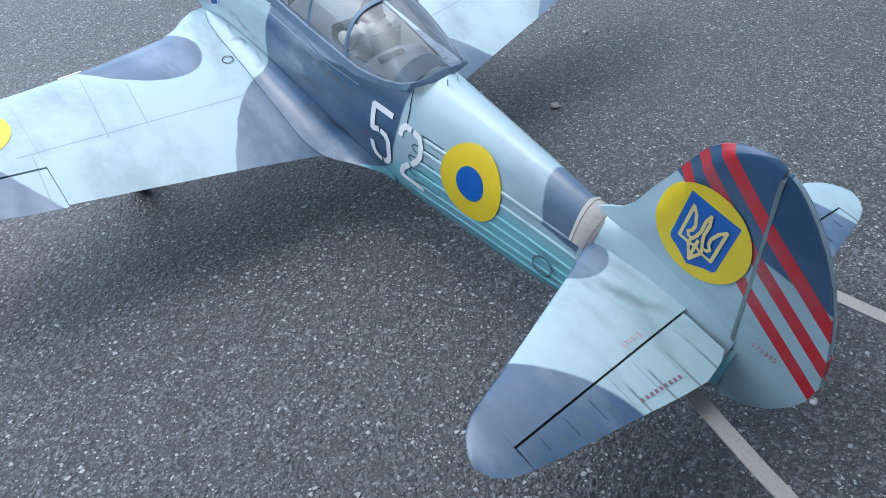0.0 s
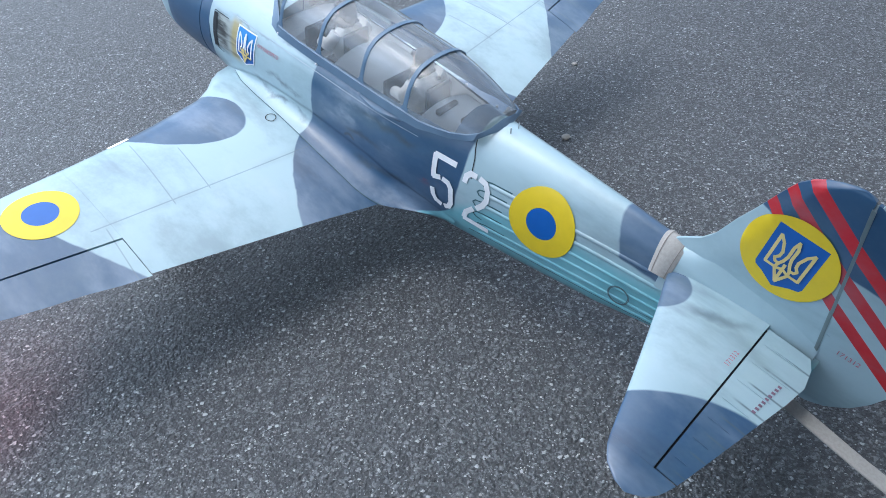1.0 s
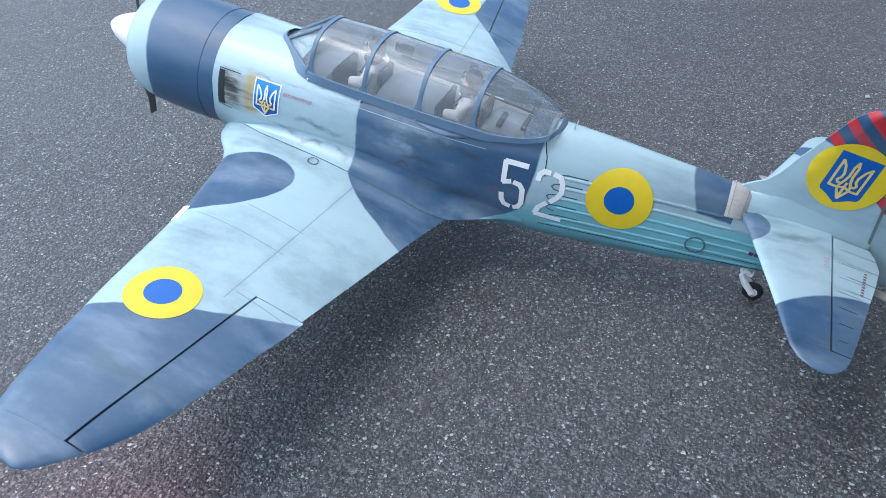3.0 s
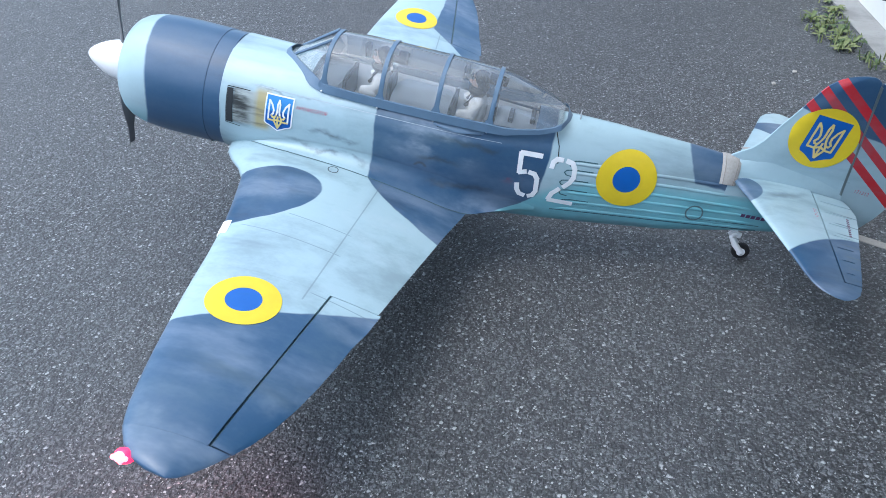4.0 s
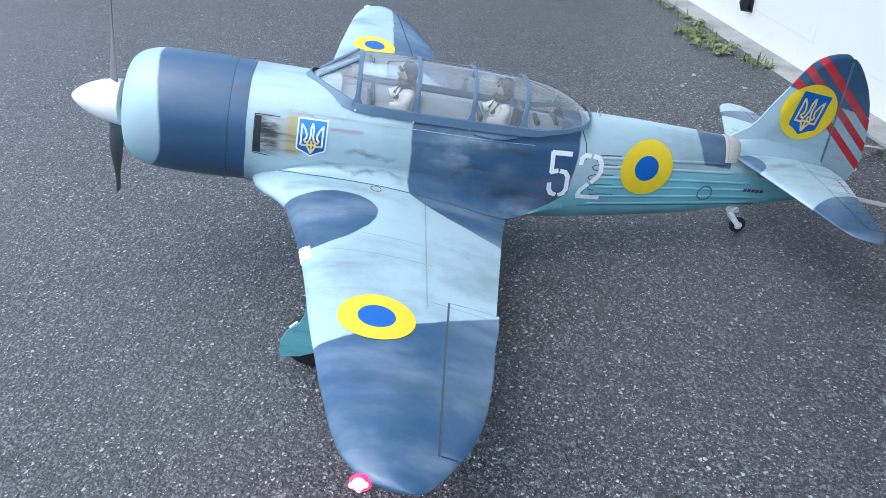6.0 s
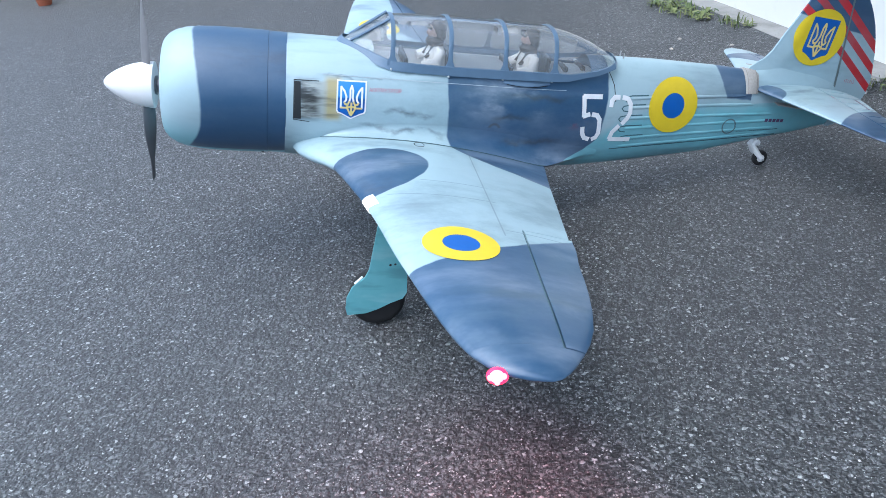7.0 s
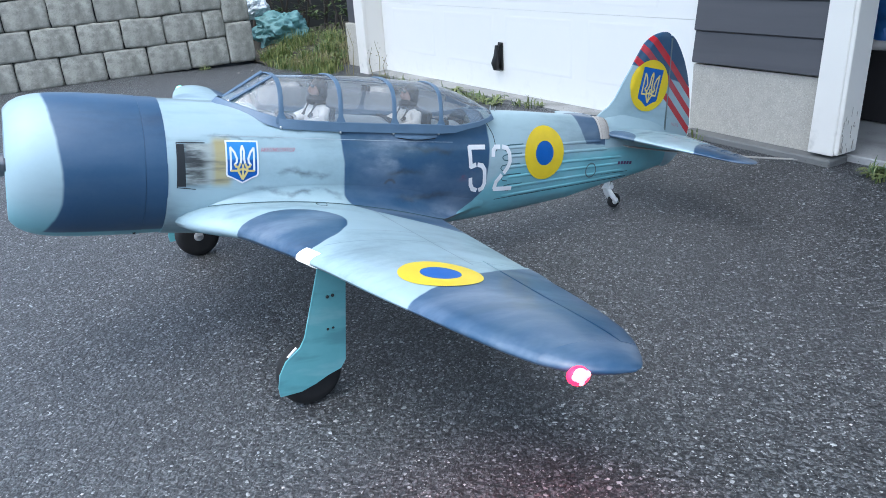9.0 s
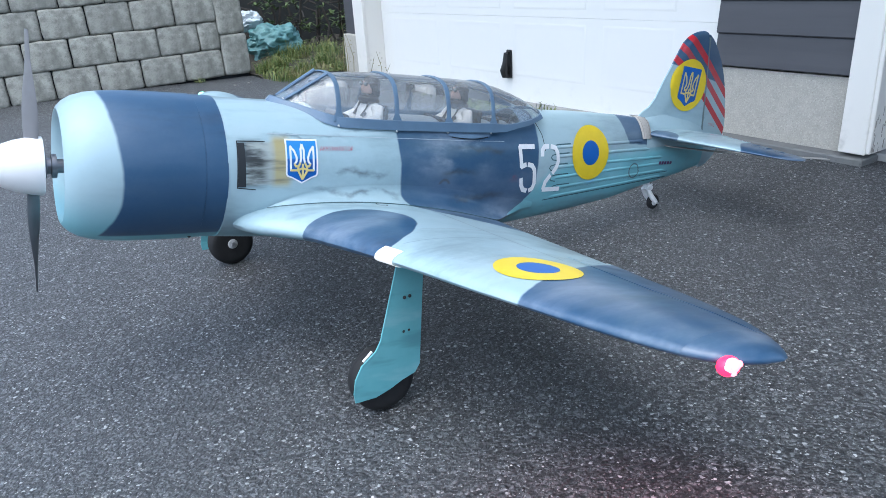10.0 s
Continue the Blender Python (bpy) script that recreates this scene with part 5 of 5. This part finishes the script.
part("foot_slab", box(-0.088, 0.02, -0.20, 0.47, -0.01, 0.024, 0.005), concrete("slab_concrete", (0.12, 0.12, 0.12), (0.22, 0.22, 0.21)), wall, "low concrete ledge")
jamb = box(-0.135, 0.02, 3.425, 3.455, -0.05, 2.06, 0.003)
part("jamb", jamb, PAINTW, wall, "white door jamb")
part("jamb_board", box(-0.155, -0.134, 3.415, 3.56, -0.05, 2.06, 0.004), PAINTW, wall, "white casing board")
part("head_board", box(-0.135, 0.0, 0.487, 3.424, 2.03, 2.059, 0.003), PAINTW, wall)


# sectional door: raised rails round sunk fields
def section(z0, z1, lo, hi):
    bm = box(0.004, 0.03, 0.49, 3.422, z0, z1, 0.0)
    for a, b in ((0.74, 1.18), (1.30, 1.88), (2.0, 2.55), (2.68, 3.26)):
        shr = lambda d: [(a + d, lo + d), (b - d, lo + d), (b - d, hi - d), (a + d, hi - d)]
        rings = [[(x, y, z) for y, z in shr(d)] for x, d in ((0.0041, -0.001), (0.0024, 0.005), (0.0024, 0.012), (0.0037, 0.022), (0.0030, 0.04))]
        loft(rings, (False, True), bm=bm)
    return bm


door = thing("door_1", None, None, "white sectional garage door with moulded fields, closed", "garage door", kind="structure", m=GM)
for z0, z1, lo, hi in ((-0.025, 0.456, 0.135, 0.425), (0.457, 0.965, 0.497, 0.93), (0.966, 1.49, 1.01, 1.45), (1.491, 2.03, 1.54, 1.98)):
    part("door_panel", section(z0, z1, lo, hi), DOORW, door)
hd = bmesh.new()
tube([(-0.002, 1.918, 0.268), (-0.026, 1.918, 0.258), (-0.032, 1.921, 0.205), (-0.036, 1.926, 0.165), (-0.028, 1.930, 0.136), (-0.002, 1.930, 0.124)], [0.010, 0.013, 0.015, 0.024, 0.020, 0.010], 12, hd)
box(-0.006, 0.004, 1.898, 1.944, 0.118, 0.275, 0.004, hd)
part("door_handle", hd, BLACK, door, "black pull handle")
part("door_seal", box(-0.006, 0.03, 0.49, 3.42, -0.045, -0.024), RUBBER, door, "dark rubber seal")
sill = thing("sill", box(-0.12, 0.03, 0.49, 3.43, -0.08, -0.0), concrete("sill_concrete", (0.30, 0.29, 0.27), (0.45, 0.44, 0.42)), "narrow concrete door sill", "sill", kind="structure", m=GM)
for v in sill.data.vertices:
    w = GM @ v.co
    if v.co.z > -0.05:
        v.co.z = 0.012 if v.co.y < 1 else -0.024

# open bay beyond the corner post
bay = thing("slab", box(0.02, 3.0, -1.3, 0.485, -0.02, 0.026, 0.004), concrete("bay_concrete", (0.3, 0.3, 0.3), (0.44, 0.44, 0.43)), "pale concrete floor of the open bay", "floor", kind="structure", m=GM)
back = thing("wall_bay", box(1.5, 1.62, -1.3, 0.6, 0.027, 2.45), SIDING, "dark back wall of the open bay", "wall", kind="structure", m=GM)
thing("wall_side", box(0.201, 1.499, 0.50, 0.60, 0.027, 2.45), SIDING, "dark side wall of the open bay", "wall", kind="structure", m=GM)


def crumpled(c, r, seed, sub=4, amp=0.35):
    bm = bmesh.new()
    bmesh.ops.create_icosphere(bm, subdivisions=sub, radius=1.0)
    for v in bm.verts:
        n1 = noise.fractal(v.co * 1.7 + Vector((seed, 0, 0)), 0.9, 2.1, 5)
        n2 = abs(noise.noise(v.co * 4.3 + Vector((0, seed, 0))))
        v.co = Vector(c) + Vector((v.co.x * r[0], v.co.y * r[1], max(-0.98, v.co.z) * r[2])) * (1 + amp * n1 - 0.25 * n2)
        v.co.z = max(v.co.z, c[2] - r[2] * 0.95)
    return bm


tarpb = Mat("blue_tarp", 0.4)
tarpb.color(tarpb.mix(tarpb.noise(12, 5), (0.01, 0.05, 0.20), (0.05, 0.18, 0.45)))
thing("blue_tarp", crumpled((0.60, 0.10, 0.53), (0.20, 0.28, 0.25), 3.0, 5), tarpb.m, "crumpled blue tarpaulin over a stack", "tarpaulin", m=GM, angle=60)
stack = box(0.46, 0.80, -0.12, 0.34, 0.027, 0.31, 0.02, None, 0, 2)
thing("storage_crate", stack, plain("dark_crate", (0.02, 0.018, 0.02), 0.7), "dark storage crate under a blue tarpaulin", "crate", m=GM)
pipe = tube([(0.40, -0.10, 0.34), (0.36, -0.04, 0.345), (0.44, 0.12, 0.36)], 0.018, 10)
thing("hose_end", pipe, plain("hose_grey", (0.4, 0.38, 0.36), 0.5), "grey hose end hanging from the tarpaulin", "hose", m=GM)

# the building stands plumb on a drive that slopes a little under it
for ob in list(scene.objects):
    root = ob.parent or ob
    if ob.type == "MESH" and root.name.split(".")[0] in ("wall_garage", "door_1", "wall_upper"):
        for v in ob.data.vertices:
            v.co.y -= 0.05 * v.co.z


# ---- block wall ----
def block_mesh(w, h, seed, d=0.24):
    """A rock-faced block with worn edges, about 60 faces."""
    nx = max(3, int(w / 0.055))
    bm = bmesh.new()
    def face(u, v):
        e = min(u, 1 - u) * w, min(v, 1 - v) * h
        edge = min(e[0], e[1])
        y = -d / 2 + 0.010 * max(0.0, 1 - edge / 0.016) ** 2 + 0.030 * max(0.0, 1 - (e[0] + e[1]) / (0.012 + 0.03 * (0.5 + 0.5 * noise.noise(Vector((seed * 1.3, round(u) * 5, round(v) * 3)))))) + 0.008 * noise.noise(Vector((u * 3 + seed, v * 3, seed)))
        return ((u - 0.5) * (w - 0.004) + 0.006 * noise.noise(Vector((seed, v * 4, 2))), y, v * (h - 0.003) + 0.006 * noise.noise(Vector((u * 4, seed, 4))))
    us = [0, 0.03, 0.08] + [i / nx for i in range(1, nx)] + [0.92, 0.97, 1]
    vs = [0, 0.04, 0.10, 0.3, 0.65, 0.90, 0.96, 1]
    g = [[bm.verts.new(face(u, v)) for v in vs] for u in us]
    for a, b in zip(g, g[1:]):
        for i in range(len(vs) - 1):
            bm.faces.new((a[i], b[i], b[i + 1], a[i + 1]))
    rim = [r[0] for r in g] + g[-1][1:] + [r[-1] for r in reversed(g[:-1])] + list(reversed(g[0][1:-1]))
    backs = [bm.verts.new((v.co.x, d / 2, v.co.z)) for v in rim]
    for i in range(len(rim)):
        j = (i + 1) % len(rim)
        bm.faces.new((rim[i], rim[j], backs[j], backs[i]))
    bm.faces.new(backs)
    return mesh_of(bm, BLOCK, 50)


core = bmesh.new()
LINE = [(-3.2, 5.90), (-1.6, 5.42), (0.0, 5.10), (1.0, 5.00), (2.0, 4.91)]
loft([[(x, y + 0.05, -0.05), (x, y + 0.24, -0.05), (x, y + 0.24, 0.88), (x, y + 0.05, 0.88)] for x, y in [(-3.2, 5.90), (-1.6, 5.42), (0.0, 5.10), (1.0, 5.00), (1.97, 4.913)]], bm=core)
bwall = thing("wall_blocks", core, GROOVE, "dry-stacked wall of grey concrete blocks", "wall", kind="structure")
random.seed(11)
shapes = [block_mesh(0.325, 0.226, k * 3.7) for k in range(6)]
HALF = block_mesh(0.165, 0.226, 41.0)
ENDS = [block_mesh(0.222, 0.335, 31.0), block_mesh(0.222, 0.335, 35.0), block_mesh(0.222, 0.22, 38.0)]


def on_line(x):
    y = lerp_table(LINE, x)
    slope = (lerp_table(LINE, x + 0.12) - lerp_table(LINE, x - 0.12)) / 0.24
    return y, math.degrees(math.atan(slope))


def lay(me, x, z):
    y, turn = on_line(x)
    ob = new("block", me)
    ob.parent = bwall
    ob.matrix_world = pose(x, y + 0.12 + random.uniform(-0.006, 0.006), z, random.uniform(-0.7, 0.7), random.uniform(-0.9, 0.9), turn + random.uniform(-1, 1))


for row in range(4):
    z = (-0.004, 0.222, 0.448, 0.674)[row]
    x = (1.776, 1.617, 1.785, 1.62)[row] - 0.1625
    if row in (1, 3):
        lay(HALF, x + 0.1625 + 0.083, z)
    while x > -3.1:
        lay(random.choice(shapes), x, z)
        x -= 0.3265
for me, z in zip(ENDS, (-0.004, 0.333, 0.67)):
    lay(me, 1.888, z)

# ---- yard corner, weeds and litter ----
def leaf_mat(name, a, b):
    m = Mat(name, 0.55)
    r = m.island()
    m.color(m.mix(r, a, b))
    m.b.inputs["Subsurface Weight"].default_value = 0.0
    return m.m


GRASS = leaf_mat("grass_blades", (0.045, 0.11, 0.02), (0.25, 0.25, 0.08))
LEAF = leaf_mat("weed_leaves", (0.055, 0.10, 0.03), (0.24, 0.26, 0.10))
STALK = leaf_mat("dry_stalks", (0.16, 0.14, 0.06), (0.28, 0.24, 0.12))


def blades(bm, cx, cy, rx, ry, count, h, z=0.0, w=0.004, lean=0.5):
    for _ in range(count):
        a, r = random.random() * 2 * math.pi, math.sqrt(random.random())
        x, y = cx + rx * r * math.cos(a), cy + ry * r * math.sin(a)
        l, d, k = h * random.uniform(0.4, 1.0), random.random() * 2 * math.pi, random.uniform(0.1, lean)
        ux, uy = math.cos(d), math.sin(d)
        px, py = -uy * w, ux * w
        z0 = z + dip(x, y)
        p = [(x, y, z0), (x + ux * l * k * 0.35, y + uy * l * k * 0.35, z0 + l * 0.6), (x + ux * l * k, y + uy * l * k, z0 + l * (1 - k * 0.45))]
        v = [bm.verts.new(q) for q in ((p[0][0] - px, p[0][1] - py, p[0][2]), (p[0][0] + px, p[0][1] + py, p[0][2]), (p[1][0] + px * 0.8, p[1][1] + py * 0.8, p[1][2]), (p[1][0] - px * 0.8, p[1][1] - py * 0.8, p[1][2]), p[2])]
        bm.faces.new((v[0], v[1], v[2], v[3])), bm.faces.new((v[3], v[2], v[4]))
    return bm


def rosette(bm, cx, cy, count, l, z=0.0, up=0.5):
    """Broad weed leaves from one root."""
    for k in range(count):
        d = 2 * math.pi * (k + random.random()) / count
        ux, uy = math.cos(d), math.sin(d)
        ll, w, e = l * random.uniform(0.5, 1.1), l * random.uniform(0.11, 0.2), up * random.uniform(0.3, 1.2)
        z0 = z + dip(cx, cy)
        rows = []
        for t, ww in ((0, 0.15), (0.3, 0.8), (0.6, 1.0), (0.85, 0.6), (1.0, 0.05)):
            x, y, h = cx + ux * ll * t, cy + uy * ll * t, z0 + ll * e * math.sin(t * 2.3) * 0.75 + 0.003
            zig = 1 + 0.25 * random.uniform(-1, 1)
            rows.append([(x - uy * w * ww * zig, y + ux * w * ww * zig, h + 0.2 * w * ww), (x, y, h), (x + uy * w * ww, y - ux * w * ww, h + 0.2 * w * ww)])
        loft(rows, closed=False, bm=bm)
    return bm


random.seed(21)
soil = loft([[(x, y, 0.012 + 0.05 * max(0, noise.noise(Vector((x * 2, y * 2, 3)))) + (0.03 if y > 4.6 else 0) - (0.06 if x < 2.14 or y < 4.1 else 0)) for y in np.linspace(3.72, 7.5, 24)] for x in np.linspace(1.98, 4.6, 20)], closed=False)
thing("soil", soil, plain("soil", (0.07, 0.06, 0.045), 0.95, 0, 0.3, 20, 0.01), "bare earth bank behind the drive", "ground", kind="structure")
gr = bmesh.new()
for _ in range(26):
    blades(gr, 2.32 + random.uniform(-0.24, 0.28), 4.5 + random.uniform(-0.5, 0.55), random.uniform(0.05, 0.11), random.uniform(0.06, 0.14), 95, random.uniform(0.11, 0.23), 0.0, 0.0026, 1.2)
for _ in range(16):
    blades(gr, 2.55 + random.uniform(-0.35, 0.35), 5.0 + random.uniform(-0.35, 0.35), random.uniform(0.05, 0.12), random.uniform(0.06, 0.12), 95, random.uniform(0.14, 0.28), 0.02, 0.0026, 1.2)
blades(gr, 2.18, 3.85, 0.16, 0.16, 420, 0.10, 0.0, 0.0026)
blades(gr, 2.08, 4.55, 0.10, 0.5, 500, 0.09, 0.0, 0.0024, 0.9)
for _ in range(40):
    rosette(gr, 2.2 + random.uniform(-0.12, 0.5), random.uniform(4.0, 5.1), 7, random.uniform(0.05, 0.11), 0.01, 0.9)
thing("tall_grass", gr, GRASS, "unmown green and yellowed grass by the wall", "grass", kind="stuff")
dry = bmesh.new()
for _ in range(22):
    blades(dry, 2.36 + random.uniform(-0.26, 0.40), 4.6 + random.uniform(-0.55, 0.65), random.uniform(0.06, 0.12), random.uniform(0.06, 0.14), 62, random.uniform(0.08, 0.20), 0.0, 0.0024, 1.5)
thing("dry_grass", dry, STALK, "straw-coloured dead grass among the green tufts", "grass", kind="stuff")
dk = bmesh.new()
for k in range(34):
    a = random.random() * 6.28
    x, y = 2.3 + random.uniform(-0.2, 1.2), 5.7 + random.uniform(-0.2, 0.6)
    tube([(x, y, 0.0), (x + 0.12 * math.cos(a), y + 0.12 * math.sin(a), random.uniform(0.2, 0.6))], 0.012, 6, dk)
for k in range(60):
    x, y = 2.3 + random.uniform(-0.1, 1.3), 5.75 + random.uniform(-0.3, 0.6)
    a, h = random.random() * 6.28, random.uniform(0.15, 0.75)
    tube([(x, y, h), (x + 0.2 * math.cos(a), y + 0.15 * math.sin(a), h + random.uniform(-0.08, 0.10))], 0.007, 5, dk)
thing("brushwood", dk, plain("dark_branches", (0.05, 0.042, 0.035), 0.9), "heap of dark cut branches behind the wall", "branches", kind="stuff")
sh = bmesh.new()
for k in range(120):
    rosette(sh, 2.35 + random.uniform(0.0, 1.2), random.uniform(5.45, 6.2), 6, random.uniform(0.05, 0.11), random.uniform(0.05, 0.65), 0.7)
thing("shrub_leaves", sh, leaf_mat("shrub_leaf", (0.03, 0.06, 0.02), (0.12, 0.17, 0.05)), "green leaves growing through cut branches", "shrub", kind="stuff")
net = Mat("turquoise_net", 0.5)
net.color(net.mix(net.noise(18, 5, (1, 3, 1)), (0.03, 0.13, 0.14), (0.20, 0.38, 0.37)))
thing("turquoise_tarpaulin", crumpled((2.42, 5.45, 0.17), (0.27, 0.24, 0.17), 9.0, 5, 0.3), net.m, "crumpled turquoise tarpaulin heaped on grass", "tarpaulin", angle=60)
sack = crumpled((2.24, 5.62, 0.37), (0.15, 0.14, 0.10), 14.0, 5, 0.3)
thing("white_sack", sack, plain("white_sack", (0.6, 0.66, 0.7), 0.5), "pale plastic sack on the tarpaulin heap", "sack", angle=60)
# unseen box, added so less horizon light reaches the aircraft's flank
thing("wall_opposite", box(-12, 12, -7.3, -7.0, 0, 1.9), plain("sky_block_green", (0.05, 0.07, 0.035), 0.9), "unseen dark box added opposite the garage to block low sky light", "hedge", kind="structure")
thing("wall_yard", box(1.5, 6.0, 6.6, 6.8, -0.1, 2.2), plain("dark_backdrop", (0.03, 0.032, 0.03), 0.9), "dark fence closing the yard", "fence", kind="structure")


def weed(name, spots, label, blades_n=40, l=0.085, tall=0.07):
    bm = bmesh.new()
    for x, y in spots:
        rosette(bm, x, y, random.randint(5, 9), l * random.uniform(0.7, 1.1))
    cx, cy = sum(s[0] for s in spots) / len(spots), sum(s[1] for s in spots) / len(spots)
    blades(bm, cx, cy, max(abs(s[0] - cx) for s in spots) + 0.04, max(abs(s[1] - cy) for s in spots) + 0.04, blades_n, tall, 0, 0.003, 0.8)
    return thing(name, bm, LEAF, label, "weeds", "weeds along the door")


def wall_x(y):
    return (GM @ Vector((0, y, 0))).x


weed("weeds", [(wall_x(y) - random.uniform(0.14, 0.30), y) for y in np.linspace(1.62, 2.2, 16)], "low green weeds growing at the door sill", 90, 0.068, 0.055)
weed("weeds", [(wall_x(y) - random.uniform(0.12, 0.2), y) for y in (1.40, 1.46, 1.52)], "small green weeds growing at the door sill", 20, 0.06)
weed("weeds", [(wall_x(y) - random.uniform(0.12, 0.2), y) for y in (2.35, 2.6, 2.75, 2.95, 3.2)], "sparse weeds in the crack at the door", 40, 0.05)
weed("weeds", [(wall_x(0.5) - 0.11 + random.uniform(-0.03, 0.03), y) for y in (0.38, 0.43, 0.46)], "green weeds at the foot of the concrete base", 30, 0.05, 0.06)
weed("weeds", [(2.50 + random.uniform(-0.05, 0.12), -0.38 + random.uniform(-0.1, 0.05)) for _ in range(12)], "lush green weeds beside the corner post", 60, 0.075, 0.07)
weed("weeds", [(x, lerp_table(LINE, x) - 0.06) for x in (-1.5, -1.42, -1.35, -1.25, -1.18)], "green weeds at the foot of the block wall", 70, 0.13, 0.14)
weed("weeds", [(x, lerp_table(LINE, x) - 0.05) for x in (-0.78, -0.74)], "small weeds at the foot of the block wall", 30, 0.08, 0.08)
weed("weeds", [(x, lerp_table(LINE, x) - 0.04) for x in (1.52, 1.56)], "tiny weeds in the block wall's foot", 20, 0.05, 0.06)
st = bmesh.new()
for x, y, h in ((2.31, 3.1, 0.23), (2.29, 3.16, 0.20), (2.33, 3.02, 0.16), (2.25, 3.42, 0.34), (2.22, 3.46, 0.30), (2.2, 3.38, 0.42)):
    a = random.uniform(-0.05, 0.05)
    tube([(x, y, dip(x, y)), (x + a, y + a, h * 0.5), (x + a * 0.5, y + a * 2, h)], [0.003, 0.0024, 0.001], 5, st)
    for k in range(5):
        t = 0.4 + 0.12 * k
        ball((x + a * t + random.uniform(-0.02, 0.02), y + a * t + random.uniform(-0.012, 0.012), h * t + random.uniform(-0.02, 0.02)), (random.uniform(0.002, 0.007), 0.004, 0.003), 6, st)
thing("dry_stalks", st, STALK, "thin dry weed stalks before the white door", "weeds")
pot = turned([(0.0, 0.05), (0.10, 0.068), (0.102, 0.074), (0.125, 0.076), (0.126, 0.066), (0.11, 0.062), (0.1, 0.06)], "z", 28)
thing("flower_pot", pot, plain("terracotta", (0.30, 0.085, 0.04), 0.8, 0, 0.15, 25), "small terracotta flower pot on the asphalt", "flower pot", m=pose(-1.66, 4.62, 0.0))

# loose grit
random.seed(31)
proto = [(0.8, 0.1, 0.0), (0.1, 0.9, 0.05), (-0.9, 0.1, 0.0), (-0.05, -0.8, 0.0), (0.05, 0.05, 0.62), (0.0, 0.0, -0.3)]
tris = [(0, 1, 4), (1, 2, 4), (2, 3, 4), (3, 0, 4), (1, 0, 5), (2, 1, 5), (3, 2, 5), (0, 3, 5)]
verts, faces = [], []
for k in range(20000):
    far = k % 3
    x, y = random.uniform(-1.4, 3.0) if far else random.uniform(-2.5, 2.4), random.uniform(-1.6, 1.2) if far else random.uniform(-1.6, 4.8)
    s = 0.0015 + 0.0026 * random.random() ** 2.5
    if random.random() < 0.015:
        s *= 1.8
    a, n0 = random.random() * 6.28, len(verts)
    c, sn = math.cos(a) * s, math.sin(a) * s
    z = dip(x, y)
    verts += [(x + px * c - py * sn, y + px * sn + py * c, z + pz * s + 0.0006) for px, py, pz in proto]
    faces += [tuple(n0 + i for i in t) for t in tris]
me = bpy.data.meshes.new("grit")
me.from_pydata(verts, [], faces)
gm = Mat("grit_stone", 0.8)
gm.color(gm.mix(gm.island().pow(2.6), (0.05, 0.05, 0.052), (0.60, 0.585, 0.57)))
me.materials.append(gm.m)
PEBBLE = plain("pale_pebble", (0.46, 0.43, 0.39), 0.8, 0, 0.2, 90)
tagged(new("loose_grit", me), "scattered pale grit on the asphalt", "grit", kind="stuff")
for k, (x, y) in enumerate(((0.907, 0.583), (2.05, 1.35), (2.2, 1.15), (1.95, 1.22), (2.28, 4.0), (2.15, 4.1), (2.234, 4.75), (2.20, 4.72), (1.81, 4.49), (1.69, 4.45), (0.62, 1.0))):
    bm = bmesh.new()
    bmesh.ops.create_icosphere(bm, subdivisions=2, radius=0.009 if k else 0.013)
    for v in bm.verts:
        v.co += v.co.normalized() * 0.004 * noise.noise(v.co * 160 + Vector((k, 0, 0)))
        v.co.z *= 0.6
    thing("pebble", bm, PEBBLE, "single pale pebble lying on the asphalt", "pebble", "loose pebbles", m=pose(x, y, dip(x, y) + 0.004))
